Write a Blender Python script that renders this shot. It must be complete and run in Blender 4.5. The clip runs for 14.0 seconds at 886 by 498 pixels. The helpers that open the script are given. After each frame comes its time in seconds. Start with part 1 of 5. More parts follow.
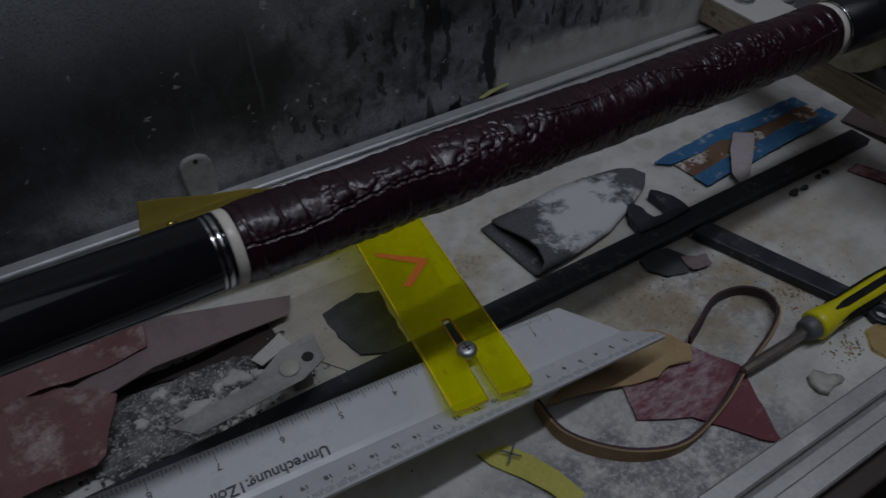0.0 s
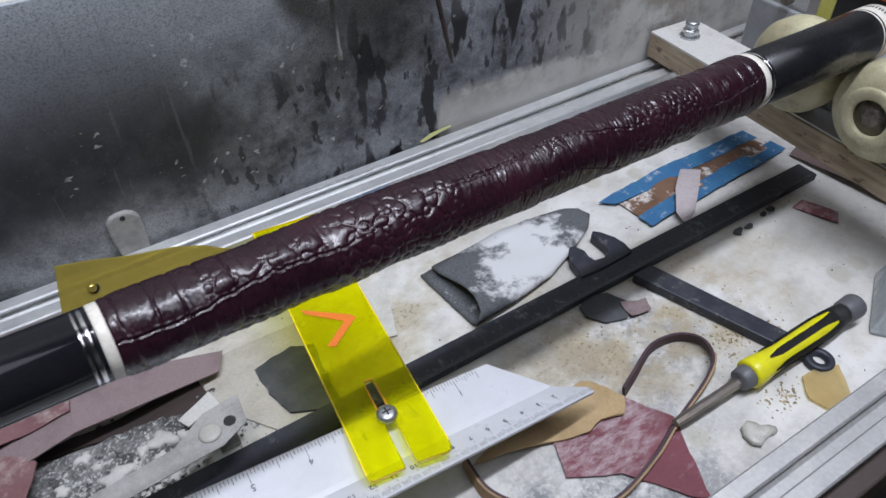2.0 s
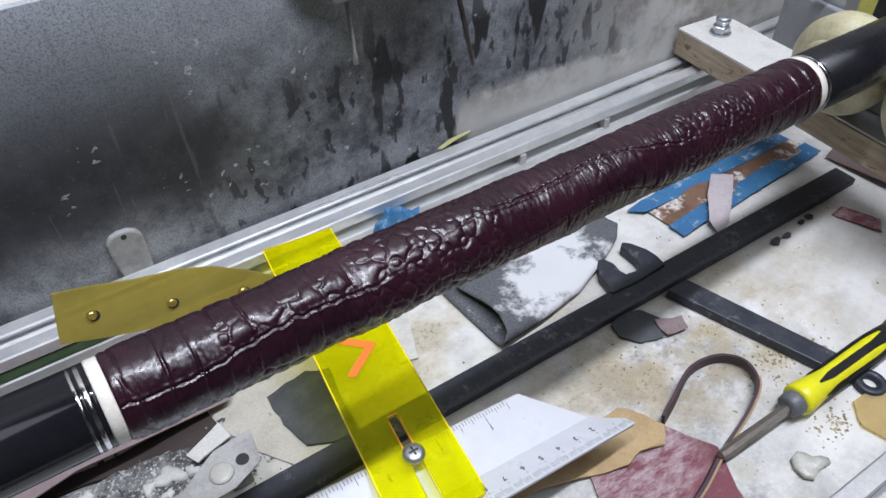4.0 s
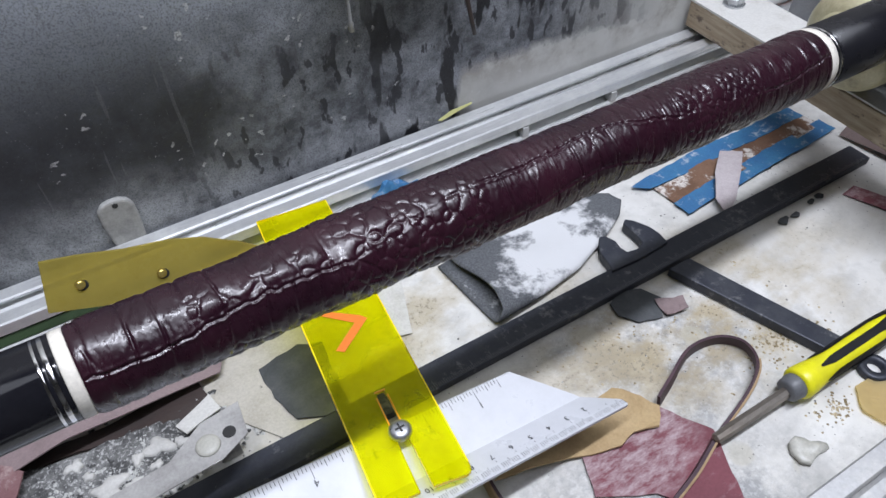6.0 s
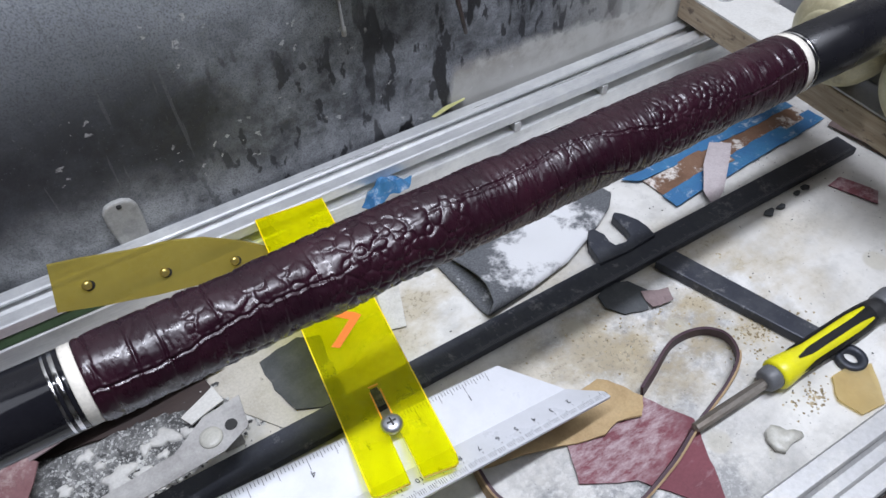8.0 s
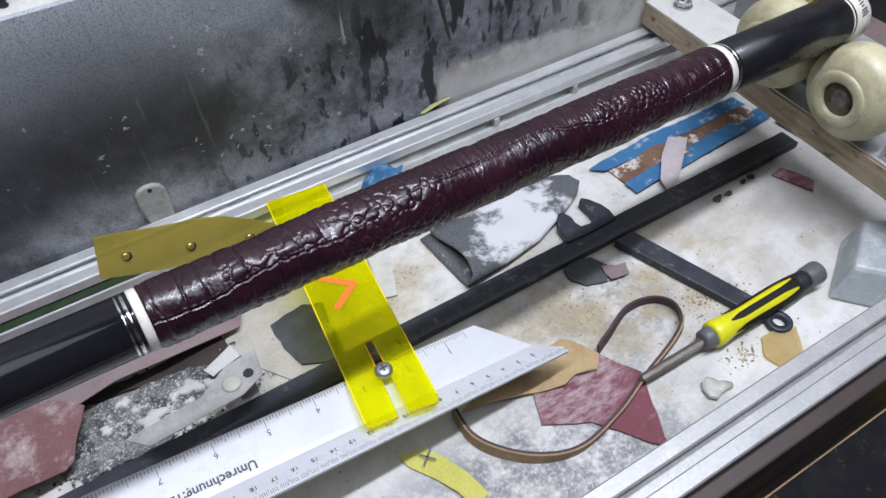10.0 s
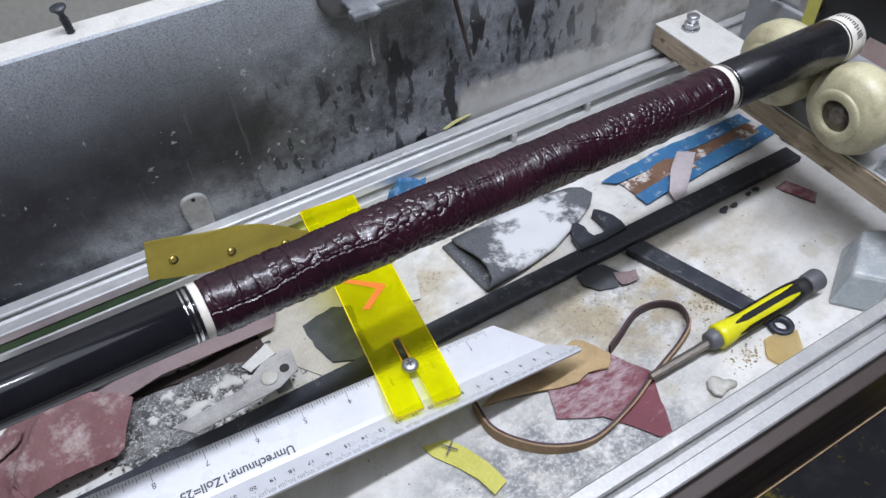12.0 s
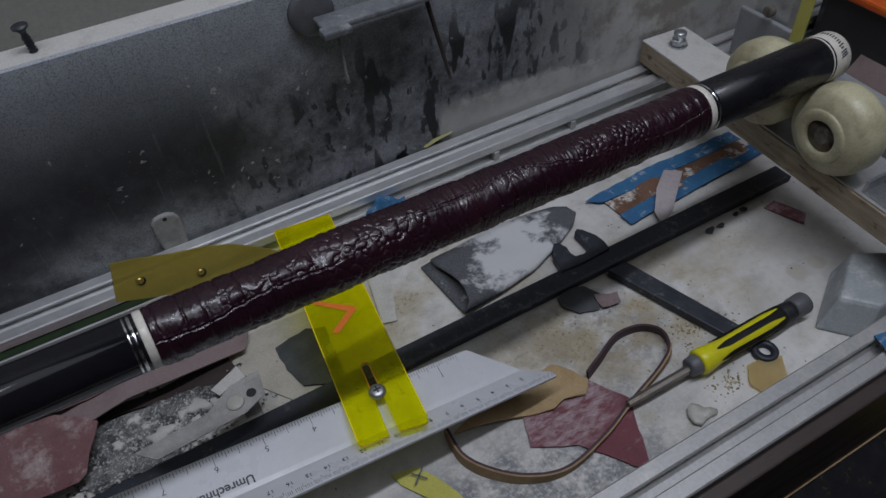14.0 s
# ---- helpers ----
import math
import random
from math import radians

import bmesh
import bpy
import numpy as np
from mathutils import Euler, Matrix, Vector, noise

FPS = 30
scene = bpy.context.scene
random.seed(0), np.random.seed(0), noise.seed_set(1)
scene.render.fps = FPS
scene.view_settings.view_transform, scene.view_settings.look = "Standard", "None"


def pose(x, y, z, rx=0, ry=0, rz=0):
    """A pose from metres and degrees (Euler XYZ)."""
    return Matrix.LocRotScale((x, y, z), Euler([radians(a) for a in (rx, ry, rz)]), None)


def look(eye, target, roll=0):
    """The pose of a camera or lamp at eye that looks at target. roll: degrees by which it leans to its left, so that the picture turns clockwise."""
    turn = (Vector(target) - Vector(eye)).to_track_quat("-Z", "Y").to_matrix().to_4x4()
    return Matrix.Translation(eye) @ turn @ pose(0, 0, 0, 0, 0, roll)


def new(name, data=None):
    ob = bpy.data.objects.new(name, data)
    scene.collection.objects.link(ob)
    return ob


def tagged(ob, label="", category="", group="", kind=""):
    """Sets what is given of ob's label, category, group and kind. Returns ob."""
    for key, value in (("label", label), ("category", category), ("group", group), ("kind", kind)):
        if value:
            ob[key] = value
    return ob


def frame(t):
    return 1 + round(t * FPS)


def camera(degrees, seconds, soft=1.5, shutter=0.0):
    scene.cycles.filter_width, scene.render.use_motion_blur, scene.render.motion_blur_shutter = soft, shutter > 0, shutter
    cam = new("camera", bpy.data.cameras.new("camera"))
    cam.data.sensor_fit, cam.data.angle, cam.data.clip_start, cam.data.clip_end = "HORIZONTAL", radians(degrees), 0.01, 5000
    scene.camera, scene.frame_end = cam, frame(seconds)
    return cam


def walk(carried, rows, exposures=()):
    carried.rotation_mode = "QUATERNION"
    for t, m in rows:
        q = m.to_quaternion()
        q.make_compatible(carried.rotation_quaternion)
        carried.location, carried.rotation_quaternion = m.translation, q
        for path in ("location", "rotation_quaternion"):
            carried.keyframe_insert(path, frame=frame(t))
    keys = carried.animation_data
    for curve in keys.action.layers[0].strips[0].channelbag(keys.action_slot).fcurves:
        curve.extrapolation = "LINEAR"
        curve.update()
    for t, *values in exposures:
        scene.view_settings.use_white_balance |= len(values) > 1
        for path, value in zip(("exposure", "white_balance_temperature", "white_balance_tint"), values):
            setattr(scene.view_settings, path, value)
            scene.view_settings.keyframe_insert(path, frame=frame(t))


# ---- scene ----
cam = camera(62.7, 14.0, 1.5, 0.4)
PATH = [
    (0, (0.014, 0.019, 0.271), (0.778, 1.251, -1.106), -0.2),
    (0.5, (0.002, 0.023, 0.273), (0.753, 1.262, -1.105), 0.3),
    (1, (0.012, 0.016, 0.279), (0.768, 1.254, -1.098), 0.5),
    (1.5, (0.03, 0.011, 0.286), (0.801, 1.251, -1.081), 0.4),
    (2, (0.049, 0.017, 0.284), (0.832, 1.255, -1.077), -0.8),
    (2.5, (0.056, 0.036, 0.273), (0.852, 1.263, -1.091), -0.9),
    (3, (0.052, 0.041, 0.283), (0.848, 1.269, -1.08), -1.0),
    (5.3, (0.059, 0.049, 0.269), (0.786, 1.254, -1.151), -1.3),
    (5.5, (0.06, 0.048, 0.271), (0.783, 1.252, -1.154), -1.3),
    (6, (0.064, 0.044, 0.273), (0.773, 1.247, -1.159), -1.5),
    (6.5, (0.064, 0.04, 0.275), (0.762, 1.239, -1.166), -1.7),
    (7, (0.065, 0.039, 0.281), (0.754, 1.241, -1.162), -2.0),
    (7.5, (0.067, 0.037, 0.283), (0.747, 1.236, -1.166), -2.3),
    (8, (0.07, 0.04, 0.289), (0.734, 1.207, -1.193), -2.5),
    (8.5, (0.066, 0.035, 0.307), (0.725, 1.198, -1.18), -2.5),
    (9, (0.062, 0.022, 0.312), (0.728, 1.178, -1.178), -2.4),
    (9.2, (0.06, 0.017, 0.313), (0.726, 1.168, -1.181), -2.2),
    (11.5, (0.043, -0.017, 0.341), (0.701, 1.167, -1.131), -2.7),
    (12, (0.039, -0.018, 0.34), (0.687, 1.185, -1.12), -3.1),
    (12.5, (0.042, -0.023, 0.344), (0.684, 1.193, -1.109), -3.3),
    (13, (0.045, -0.026, 0.344), (0.689, 1.2, -1.099), -3.4),
    (13.5, (0.055, -0.024, 0.341), (0.698, 1.207, -1.099), -3.5),
    (14, (0.061, -0.019, 0.337), (0.697, 1.216, -1.101), -3.6),
]
UNIT = 1.12  # metres to one unit of the plan below
EXPOSURES = [(0.0, -2.5), (0.5, -1.82), (1.0, -1.18), (1.5, -0.72), (2.0, -0.25), (2.5, 0.02), (3.0, 0.03), (13.3, 0.0), (13.6, -0.24), (14.0, -1.53)]
walk(cam, [(t, look(Vector(eye) * UNIT, Vector(target) * UNIT, roll)) for t, eye, target, roll in PATH], EXPOSURES)

# ---- light: one LED strip over the bench, an unseen fill lamp, an added closed room ----
def area_lamp(name, loc, target, sx, sy, watts, colour):
    data = bpy.data.lights.new(name, "AREA")
    data.shape, data.size, data.size_y, data.energy, data.color = "RECTANGLE", sx, sy, watts, colour
    ob = new(name, data)
    ob.matrix_world = look(loc, target)
    return ob


area_lamp("led_strip_lamp", (0.145, 0.03, 1.05), (0.145, 0.17, 0.0), 0.77, 0.05, 15.8, (0.92, 0.965, 1.10))
# unseen fill panel, added to soften the shadows and brighten the back board
area_lamp("fill_lamp", (0.68, -0.25, 1.58), (0.3, 0.15, 0.0), 1.3, 0.8, 11.5, (0.92, 0.965, 1.10))
world = bpy.data.worlds.new("World")
scene.world = world
world.use_nodes = True
world.node_tree.nodes["Background"].inputs[0].default_value = (0.02, 0.022, 0.025, 1)
world.node_tree.nodes["Background"].inputs[1].default_value = 1.0


# ---- materials ----
def nodes_of(name):
    m = bpy.data.materials.new(name)
    m.use_nodes = True
    nt = m.node_tree
    return m, nt, nt.nodes["Principled BSDF"]


def put(nt, kind, **values):
    n = nt.nodes.new(kind)
    for k, v in values.items():
        n.inputs[k].default_value = v
    return n


def coords(nt):
    return nt.nodes.new("ShaderNodeTexCoord").outputs["Object"]


def ramp(nt, source, *stops):
    r = nt.nodes.new("ShaderNodeValToRGB")
    el = r.color_ramp.elements
    while len(el) < len(stops):
        el.new(0.5)
    for e, (p, c) in zip(el, stops):
        e.position = p
        e.color = (*c, 1) if len(c) == 3 else c
    nt.links.new(source, r.inputs[0])
    return r.outputs[0]


def grey(v):
    return (v, v, v)


def noise_of(nt, vec, scale, detail=6.0, rough=0.6, stretch=None):
    if stretch:
        mp = nt.nodes.new("ShaderNodeMapping")
        mp.inputs["Scale"].default_value = stretch
        nt.links.new(vec, mp.inputs[0])
        vec = mp.outputs[0]
    n = put(nt, "ShaderNodeTexNoise", Scale=scale, Detail=detail, Roughness=rough)
    nt.links.new(vec, n.inputs["Vector"])
    return n.outputs["Fac"]


def mix(nt, fac, a, b, blend="MIX"):
    m = nt.nodes.new("ShaderNodeMix")
    m.data_type, m.blend_type = "RGBA", blend
    for sock, v in ((0, fac), (6, a), (7, b)):
        if isinstance(v, (int, float)):
            m.inputs[sock].default_value = v
        elif isinstance(v, tuple):
            m.inputs[sock].default_value = (*v, 1)
        else:
            nt.links.new(v, m.inputs[sock])
    return m.outputs[2]


def math_of(nt, op, a, b=0.0, c=None, clamp=False):
    m = nt.nodes.new("ShaderNodeMath")
    m.operation, m.use_clamp = op, clamp
    for n, v in enumerate((a, b, c)):
        if v is None:
            continue
        if isinstance(v, (int, float)):
            m.inputs[n].default_value = v
        else:
            nt.links.new(v, m.inputs[n])
    return m.outputs[0]


def relief(nt, bsdf, height, strength=0.3, distance=0.001):
    b = put(nt, "ShaderNodeBump", Strength=strength, Distance=distance)
    nt.links.new(height, b.inputs["Height"])
    nt.links.new(b.outputs[0], bsdf.inputs["Normal"])


def worn(name, colour, dirt, rough=0.5, metal=0.0, scale=60.0, amount=(0.45, 0.7), bump=0.25, fine=900.0, stretch=None, coat=0.0, dust=None, dust_at=(0.55, 0.62), dust_scale=90.0, grainy=0.35, uneven=(0.12, 0.18)):
    """A surface of one colour with stains, fine grain and, if wanted, a dust of another colour."""
    m, nt, b = nodes_of(name)
    v = coords(nt)
    big = noise_of(nt, v, scale, 8, 0.65, stretch)
    grain = noise_of(nt, v, fine, 3, 0.6, stretch)
    c = mix(nt, ramp(nt, big, (amount[0], grey(0)), (amount[1], grey(1))), colour, dirt)
    c = mix(nt, grainy, c, ramp(nt, grain, (0.3, grey(0.45)), (0.75, grey(1.0))), "MULTIPLY")
    if dust:
        d = noise_of(nt, v, dust_scale, 10, 0.75)
        c = mix(nt, ramp(nt, d, (dust_at[0], grey(0)), (dust_at[1], grey(1))), c, dust)
    nt.links.new(c, b.inputs["Base Color"])
    b.inputs["Metallic"].default_value = metal
    nt.links.new(ramp(nt, big, (0.3, grey(max(rough - uneven[0], 0.05))), (0.75, grey(min(rough + uneven[1], 1)))), b.inputs["Roughness"])
    b.inputs["Coat Weight"].default_value = coat
    relief(nt, b, grain, bump, 0.0004)
    return m


def near_to(nt, x, y, cx, cy, rx, ry):
    """1 inside an oval patch of the plan, fading to 0 at its rim."""
    a = math_of(nt, "MULTIPLY", math_of(nt, "SUBTRACT", x, cx), 1 / rx)
    b = math_of(nt, "MULTIPLY", math_of(nt, "SUBTRACT", y, cy), 1 / ry)
    d = math_of(nt, "ADD", math_of(nt, "MULTIPLY", a, a), math_of(nt, "MULTIPLY", b, b))
    return math_of(nt, "SUBTRACT", 1.0, d, None, True)


def floor_paint():
    """White painted board with grey scuffs, ochre glue stains, clear glue drops and dark specks."""
    m, nt, b = nodes_of("dusty white paint")
    v = coords(nt)
    sep = nt.nodes.new("ShaderNodeSeparateXYZ")
    nt.links.new(v, sep.inputs[0])
    x, y = sep.outputs[0], sep.outputs[1]
    big = noise_of(nt, v, 14, 7, 0.62)
    mid = noise_of(nt, v, 55, 8, 0.7)
    fine = noise_of(nt, v, 420, 5, 0.7)
    speck = noise_of(nt, v, 900, 2, 0.5)
    ochre = noise_of(nt, v, 24, 6, 0.65, (1, 1.3, 1))
    c = mix(nt, ramp(nt, big, (0.36, grey(0)), (0.68, grey(1))), (0.66, 0.65, 0.625), (0.47, 0.455, 0.42))
    c = mix(nt, ramp(nt, mid, (0.47, grey(0)), (0.66, grey(0.5))), c, (0.33, 0.325, 0.31))
    # grey scuffing where work is dragged about, in front of the rule
    scuff = math_of(nt, "MAXIMUM", near_to(nt, x, y, 0.165, 0.100, 0.11, 0.055), math_of(nt, "MULTIPLY", near_to(nt, x, y, 0.245, 0.160, 0.085, 0.06), 0.75))
    patchy = ramp(nt, noise_of(nt, v, 42, 9, 0.74), (0.41, grey(0)), (0.57, grey(1)))
    c = mix(nt, math_of(nt, "MULTIPLY", math_of(nt, "MULTIPLY", scuff, patchy), 1.25, None, True), c, (0.20, 0.205, 0.21))
    c = mix(nt, math_of(nt, "MULTIPLY", math_of(nt, "MULTIPLY", scuff, ramp(nt, fine, (0.50, grey(0)), (0.60, grey(1)))), 0.5), c, (0.70, 0.70, 0.69))
    # ochre and brown stains by the calliper and under the cue
    stained = math_of(nt, "MAXIMUM", near_to(nt, x, y, 0.275, 0.168, 0.12, 0.06), math_of(nt, "MULTIPLY", near_to(nt, x, y, 0.15, 0.245, 0.15, 0.06), 0.8))
    tide = math_of(nt, "MULTIPLY", ramp(nt, ochre, (0.42, grey(0)), (0.58, grey(0.8))), stained)
    c = mix(nt, tide, c, (0.36, 0.29, 0.165))
    c = mix(nt, math_of(nt, "MULTIPLY", math_of(nt, "MULTIPLY", ramp(nt, ochre, (0.52, grey(0)), (0.60, grey(1))), ramp(nt, fine, (0.53, grey(0)), (0.60, grey(0.7)))), stained), c, (0.10, 0.085, 0.06))
    c = mix(nt, ramp(nt, ochre, (0.60, grey(0)), (0.74, grey(0.35))), c, (0.42, 0.36, 0.24))
    # dried drops of clear glue
    ring = put(nt, "ShaderNodeTexVoronoi", Scale=38.0, Randomness=1.0)
    nt.links.new(v, ring.inputs["Vector"])
    drop = math_of(nt, "MULTIPLY", ramp(nt, ring.outputs["Distance"], (0.22, grey(0.55)), (0.27, grey(0))), ramp(nt, noise_of(nt, v, 17, 2, 0.5), (0.52, grey(0)), (0.56, grey(1))))
    c = mix(nt, drop, c, (0.42, 0.395, 0.32))
    c = mix(nt, ramp(nt, speck, (0.71, grey(0)), (0.745, grey(0.85))), c, (0.05, 0.05, 0.05))
    nt.links.new(c, b.inputs["Base Color"])
    nt.links.new(math_of(nt, "SUBTRACT", 0.64, math_of(nt, "MULTIPLY", drop, 0.5)), b.inputs["Roughness"])
    relief(nt, b, math_of(nt, "ADD", math_of(nt, "MULTIPLY", fine, 0.6), mid), 0.42, 0.0008)
    return m


def panel_paint():
    """Board used as a spray backing: black overspray with pale fog along the top, drips, crumbs of white and a bare patch."""
    m, nt, b = nodes_of("oversprayed board")
    v = coords(nt)
    sep = nt.nodes.new("ShaderNodeSeparateXYZ")
    nt.links.new(v, sep.inputs[0])
    x, z = sep.outputs[0], sep.outputs[2]
    cloud = noise_of(nt, v, 16, 6, 0.6)
    mid = noise_of(nt, v, 60, 8, 0.7)
    grit = noise_of(nt, v, 700, 4, 0.7)
    zz = math_of(nt, "MULTIPLY_ADD", math_of(nt, "SUBTRACT", cloud, 0.5), 0.028, z)
    # pale fog thickens towards the top and thins to the right of the pegs
    fog = math_of(nt, "POWER", math_of(nt, "MULTIPLY_ADD", zz, 11.8, -1.06, True), 1.75)
    base = mix(nt, ramp(nt, mid, (0.38, grey(0)), (0.62, grey(1))), (0.050, 0.053, 0.060), (0.25, 0.265, 0.29))
    left = math_of(nt, "MULTIPLY_ADD", math_of(nt, "MULTIPLY_ADD", math_of(nt, "SUBTRACT", cloud, 0.5), 0.12, x), -16.0, 2.5, True)
    base = mix(nt, left, base, mix(nt, ramp(nt, mid, (0.45, grey(0)), (0.65, grey(1))), (0.020, 0.021, 0.026), (0.042, 0.046, 0.054)))
    c = mix(nt, fog, base, (0.50, 0.535, 0.585))
    # dusty grey cloud low in the middle
    low = math_of(nt, "MULTIPLY", math_of(nt, "MULTIPLY_ADD", zz, -34.0, 2.35, True), ramp(nt, mid, (0.36, grey(0)), (0.58, grey(1))))
    low = math_of(nt, "MULTIPLY", low, math_of(nt, "MULTIPLY_ADD", x, 14.0, 0.1, True))
    c = mix(nt, math_of(nt, "MULTIPLY", low, 0.6), c, (0.30, 0.31, 0.325))
    # the left part stays dark down to the rail, with a few long scratches
    scratch = noise_of(nt, v, 26, 2, 0.4, (16.0, 1, 1.1))
    c = mix(nt, math_of(nt, "MULTIPLY", ramp(nt, scratch, (0.70, grey(0)), (0.72, grey(0.3))), left), c, (0.16, 0.165, 0.17))
    # dust thrown up behind the clip
    puff = math_of(nt, "MULTIPLY", math_of(nt, "POWER", near_to(nt, x, z, 0.055, 0.028, 0.115, 0.052), 1.5), ramp(nt, noise_of(nt, v, 38, 7, 0.7), (0.36, grey(0)), (0.60, grey(1))))
    c = mix(nt, math_of(nt, "MULTIPLY", puff, 1.4, None, True), c, (0.33, 0.345, 0.36))
    # bare pale patch to the right, ragged upper edge
    edge = math_of(nt, "MULTIPLY_ADD", math_of(nt, "SUBTRACT", mid, 0.5), 0.022, z)
    inx = math_of(nt, "MULTIPLY_ADD", math_of(nt, "MULTIPLY_ADD", math_of(nt, "SUBTRACT", cloud, 0.5), 0.02, x), 260.0, -62.5, True)
    under = math_of(nt, "MULTIPLY_ADD", math_of(nt, "MULTIPLY_ADD", x, -0.06, 0.084), 1.0, math_of(nt, "MULTIPLY", edge, -1.0))
    bare = math_of(nt, "MULTIPLY", inx, math_of(nt, "MULTIPLY", under, 160.0, None, True))
    far = math_of(nt, "MULTIPLY_ADD", x, 12.0, -3.6, True)
    bare = math_of(nt, "MAXIMUM", bare, far)
    tone = mix(nt, ramp(nt, cloud, (0.35, grey(0)), (0.7, grey(1))), (0.52, 0.52, 0.50), (0.39, 0.385, 0.365))
    rust = math_of(nt, "MULTIPLY", ramp(nt, noise_of(nt, v, 30, 5, 0.7), (0.48, grey(0)), (0.62, grey(1))), math_of(nt, "SUBTRACT", 1.0, math_of(nt, "MULTIPLY", under, 45.0, None, True)))
    tone = mix(nt, math_of(nt, "MULTIPLY", rust, 0.6), tone, (0.16, 0.12, 0.09))
    c = mix(nt, bare, c, tone)
    # drips
    run = noise_of(nt, v, 46, 3, 0.5, (1.6, 1, 0.5))
    drip = math_of(nt, "MULTIPLY", ramp(nt, run, (0.555, grey(0)), (0.585, grey(1))), math_of(nt, "MULTIPLY", math_of(nt, "MULTIPLY_ADD", x, 16.0, -2.3, True), math_of(nt, "MULTIPLY_ADD", z, -30.0, 4.2, True)))
    drip = math_of(nt, "MULTIPLY", drip, math_of(nt, "SUBTRACT", 1.0, bare))
    c = mix(nt, drip, c, (0.008, 0.008, 0.01))
    spot = noise_of(nt, v, 95, 3, 0.55, (1.3, 1, 0.6))
    low2 = math_of(nt, "MULTIPLY", math_of(nt, "MULTIPLY_ADD", x, 22.0, -1.7, True), math_of(nt, "MULTIPLY_ADD", z, -28.0, 3.6, True))
    low2 = math_of(nt, "MULTIPLY", low2, math_of(nt, "SUBTRACT", 1.0, bare))
    c = mix(nt, math_of(nt, "MULTIPLY", ramp(nt, spot, (0.58, grey(0)), (0.61, grey(0.9))), low2), c, (0.012, 0.012, 0.016))
    # crumbs of white
    crumb = put(nt, "ShaderNodeTexVoronoi", Scale=135.0, Randomness=1.0)
    bent = nt.nodes.new("ShaderNodeVectorMath")
    bent.operation = "MULTIPLY_ADD"
    tex = put(nt, "ShaderNodeTexNoise", Scale=260.0, Detail=2.0)
    nt.links.new(v, tex.inputs["Vector"])
    nt.links.new(tex.outputs["Color"], bent.inputs[0])
    bent.inputs[1].default_value = (0.008, 0.008, 0.008)
    nt.links.new(v, bent.inputs[2])
    nt.links.new(bent.outputs[0], crumb.inputs["Vector"])
    pick = ramp(nt, noise_of(nt, v, 33, 2, 0.5), (0.54, grey(0)), (0.58, grey(1)))
    dot = math_of(nt, "MULTIPLY", ramp(nt, crumb.outputs["Distance"], (0.12, grey(1)), (0.17, grey(0))), pick)
    c = mix(nt, math_of(nt, "MULTIPLY", dot, 0.75), c, (0.5, 0.5, 0.5))
    c = mix(nt, ramp(nt, grit, (0.64, grey(0)), (0.74, grey(0.5))), c, (0.36, 0.37, 0.38))
    pepper = noise_of(nt, v, 1250, 4, 0.75)
    c = mix(nt, math_of(nt, "MULTIPLY", ramp(nt, pepper, (0.47, grey(0)), (0.64, grey(0.6))), math_of(nt, "SUBTRACT", 1.0, bare)), c, (0.03, 0.031, 0.036))
    nt.links.new(c, b.inputs["Base Color"])
    b.inputs["Roughness"].default_value = 0.55
    relief(nt, b, math_of(nt, "ADD", grit, mid), 0.5, 0.0006)
    return m


def tinted_plastic(name, colour, clear, rough=0.12):
    """Clear coloured plastic: lets tinted light through, scatters some and has a gloss."""
    m, nt, b = nodes_of(name)
    v = coords(nt)
    smear = noise_of(nt, v, 70, 6, 0.7)
    b.inputs["Base Color"].default_value = (*colour, 1)
    nt.links.new(ramp(nt, smear, (0.4, grey(rough)), (0.7, grey(rough + 0.3))), b.inputs["Roughness"])
    b.inputs["Subsurface Weight"].default_value = 0.0
    tr = nt.nodes.new("ShaderNodeBsdfTransparent")
    tr.inputs[0].default_value = (*[min(1, c * 1.08 + 0.015) for c in colour], 1)
    tl = nt.nodes.new("ShaderNodeBsdfTranslucent")
    tl.inputs[0].default_value = (*colour, 1)
    half = nt.nodes.new("ShaderNodeMixShader")
    half.inputs[0].default_value = 0.5
    nt.links.new(b.outputs[0], half.inputs[1])
    nt.links.new(tl.outputs[0], half.inputs[2])
    both = nt.nodes.new("ShaderNodeMixShader")
    haze = noise_of(nt, v, 22, 5, 0.6)
    nt.links.new(ramp(nt, haze, (0.36, grey(clear * 0.78)), (0.62, grey(min(1.0, clear * 1.12)))), both.inputs[0])
    nt.links.new(half.outputs[0], both.inputs[1])
    nt.links.new(tr.outputs[0], both.inputs[2])
    nt.links.new(both.outputs[0], nt.nodes["Material Output"].inputs[0])
    return m


def leather_hide():
    m, nt, b = nodes_of("glossy burgundy hide")
    v = coords(nt)
    big = noise_of(nt, v, 45, 5, 0.6)
    fine = noise_of(nt, v, 1500, 4, 0.6)
    crinkle = noise_of(nt, v, 420, 4, 0.6, (1.6, 0.6, 0.6))
    c = mix(nt, ramp(nt, big, (0.35, grey(0)), (0.7, grey(1))), (0.0145, 0.0034, 0.0082), (0.028, 0.0066, 0.0135))
    nt.links.new(c, b.inputs["Base Color"])
    nt.links.new(ramp(nt, crinkle, (0.3, grey(0.23)), (0.7, grey(0.36))), b.inputs["Roughness"])
    b.inputs["Coat Weight"].default_value = 0.08
    b.inputs["Coat Roughness"].default_value = 0.10
    relief(nt, b, math_of(nt, "ADD", math_of(nt, "MULTIPLY", crinkle, 1.0), math_of(nt, "MULTIPLY", fine, 0.2)), 0.30, 0.0006)
    return m


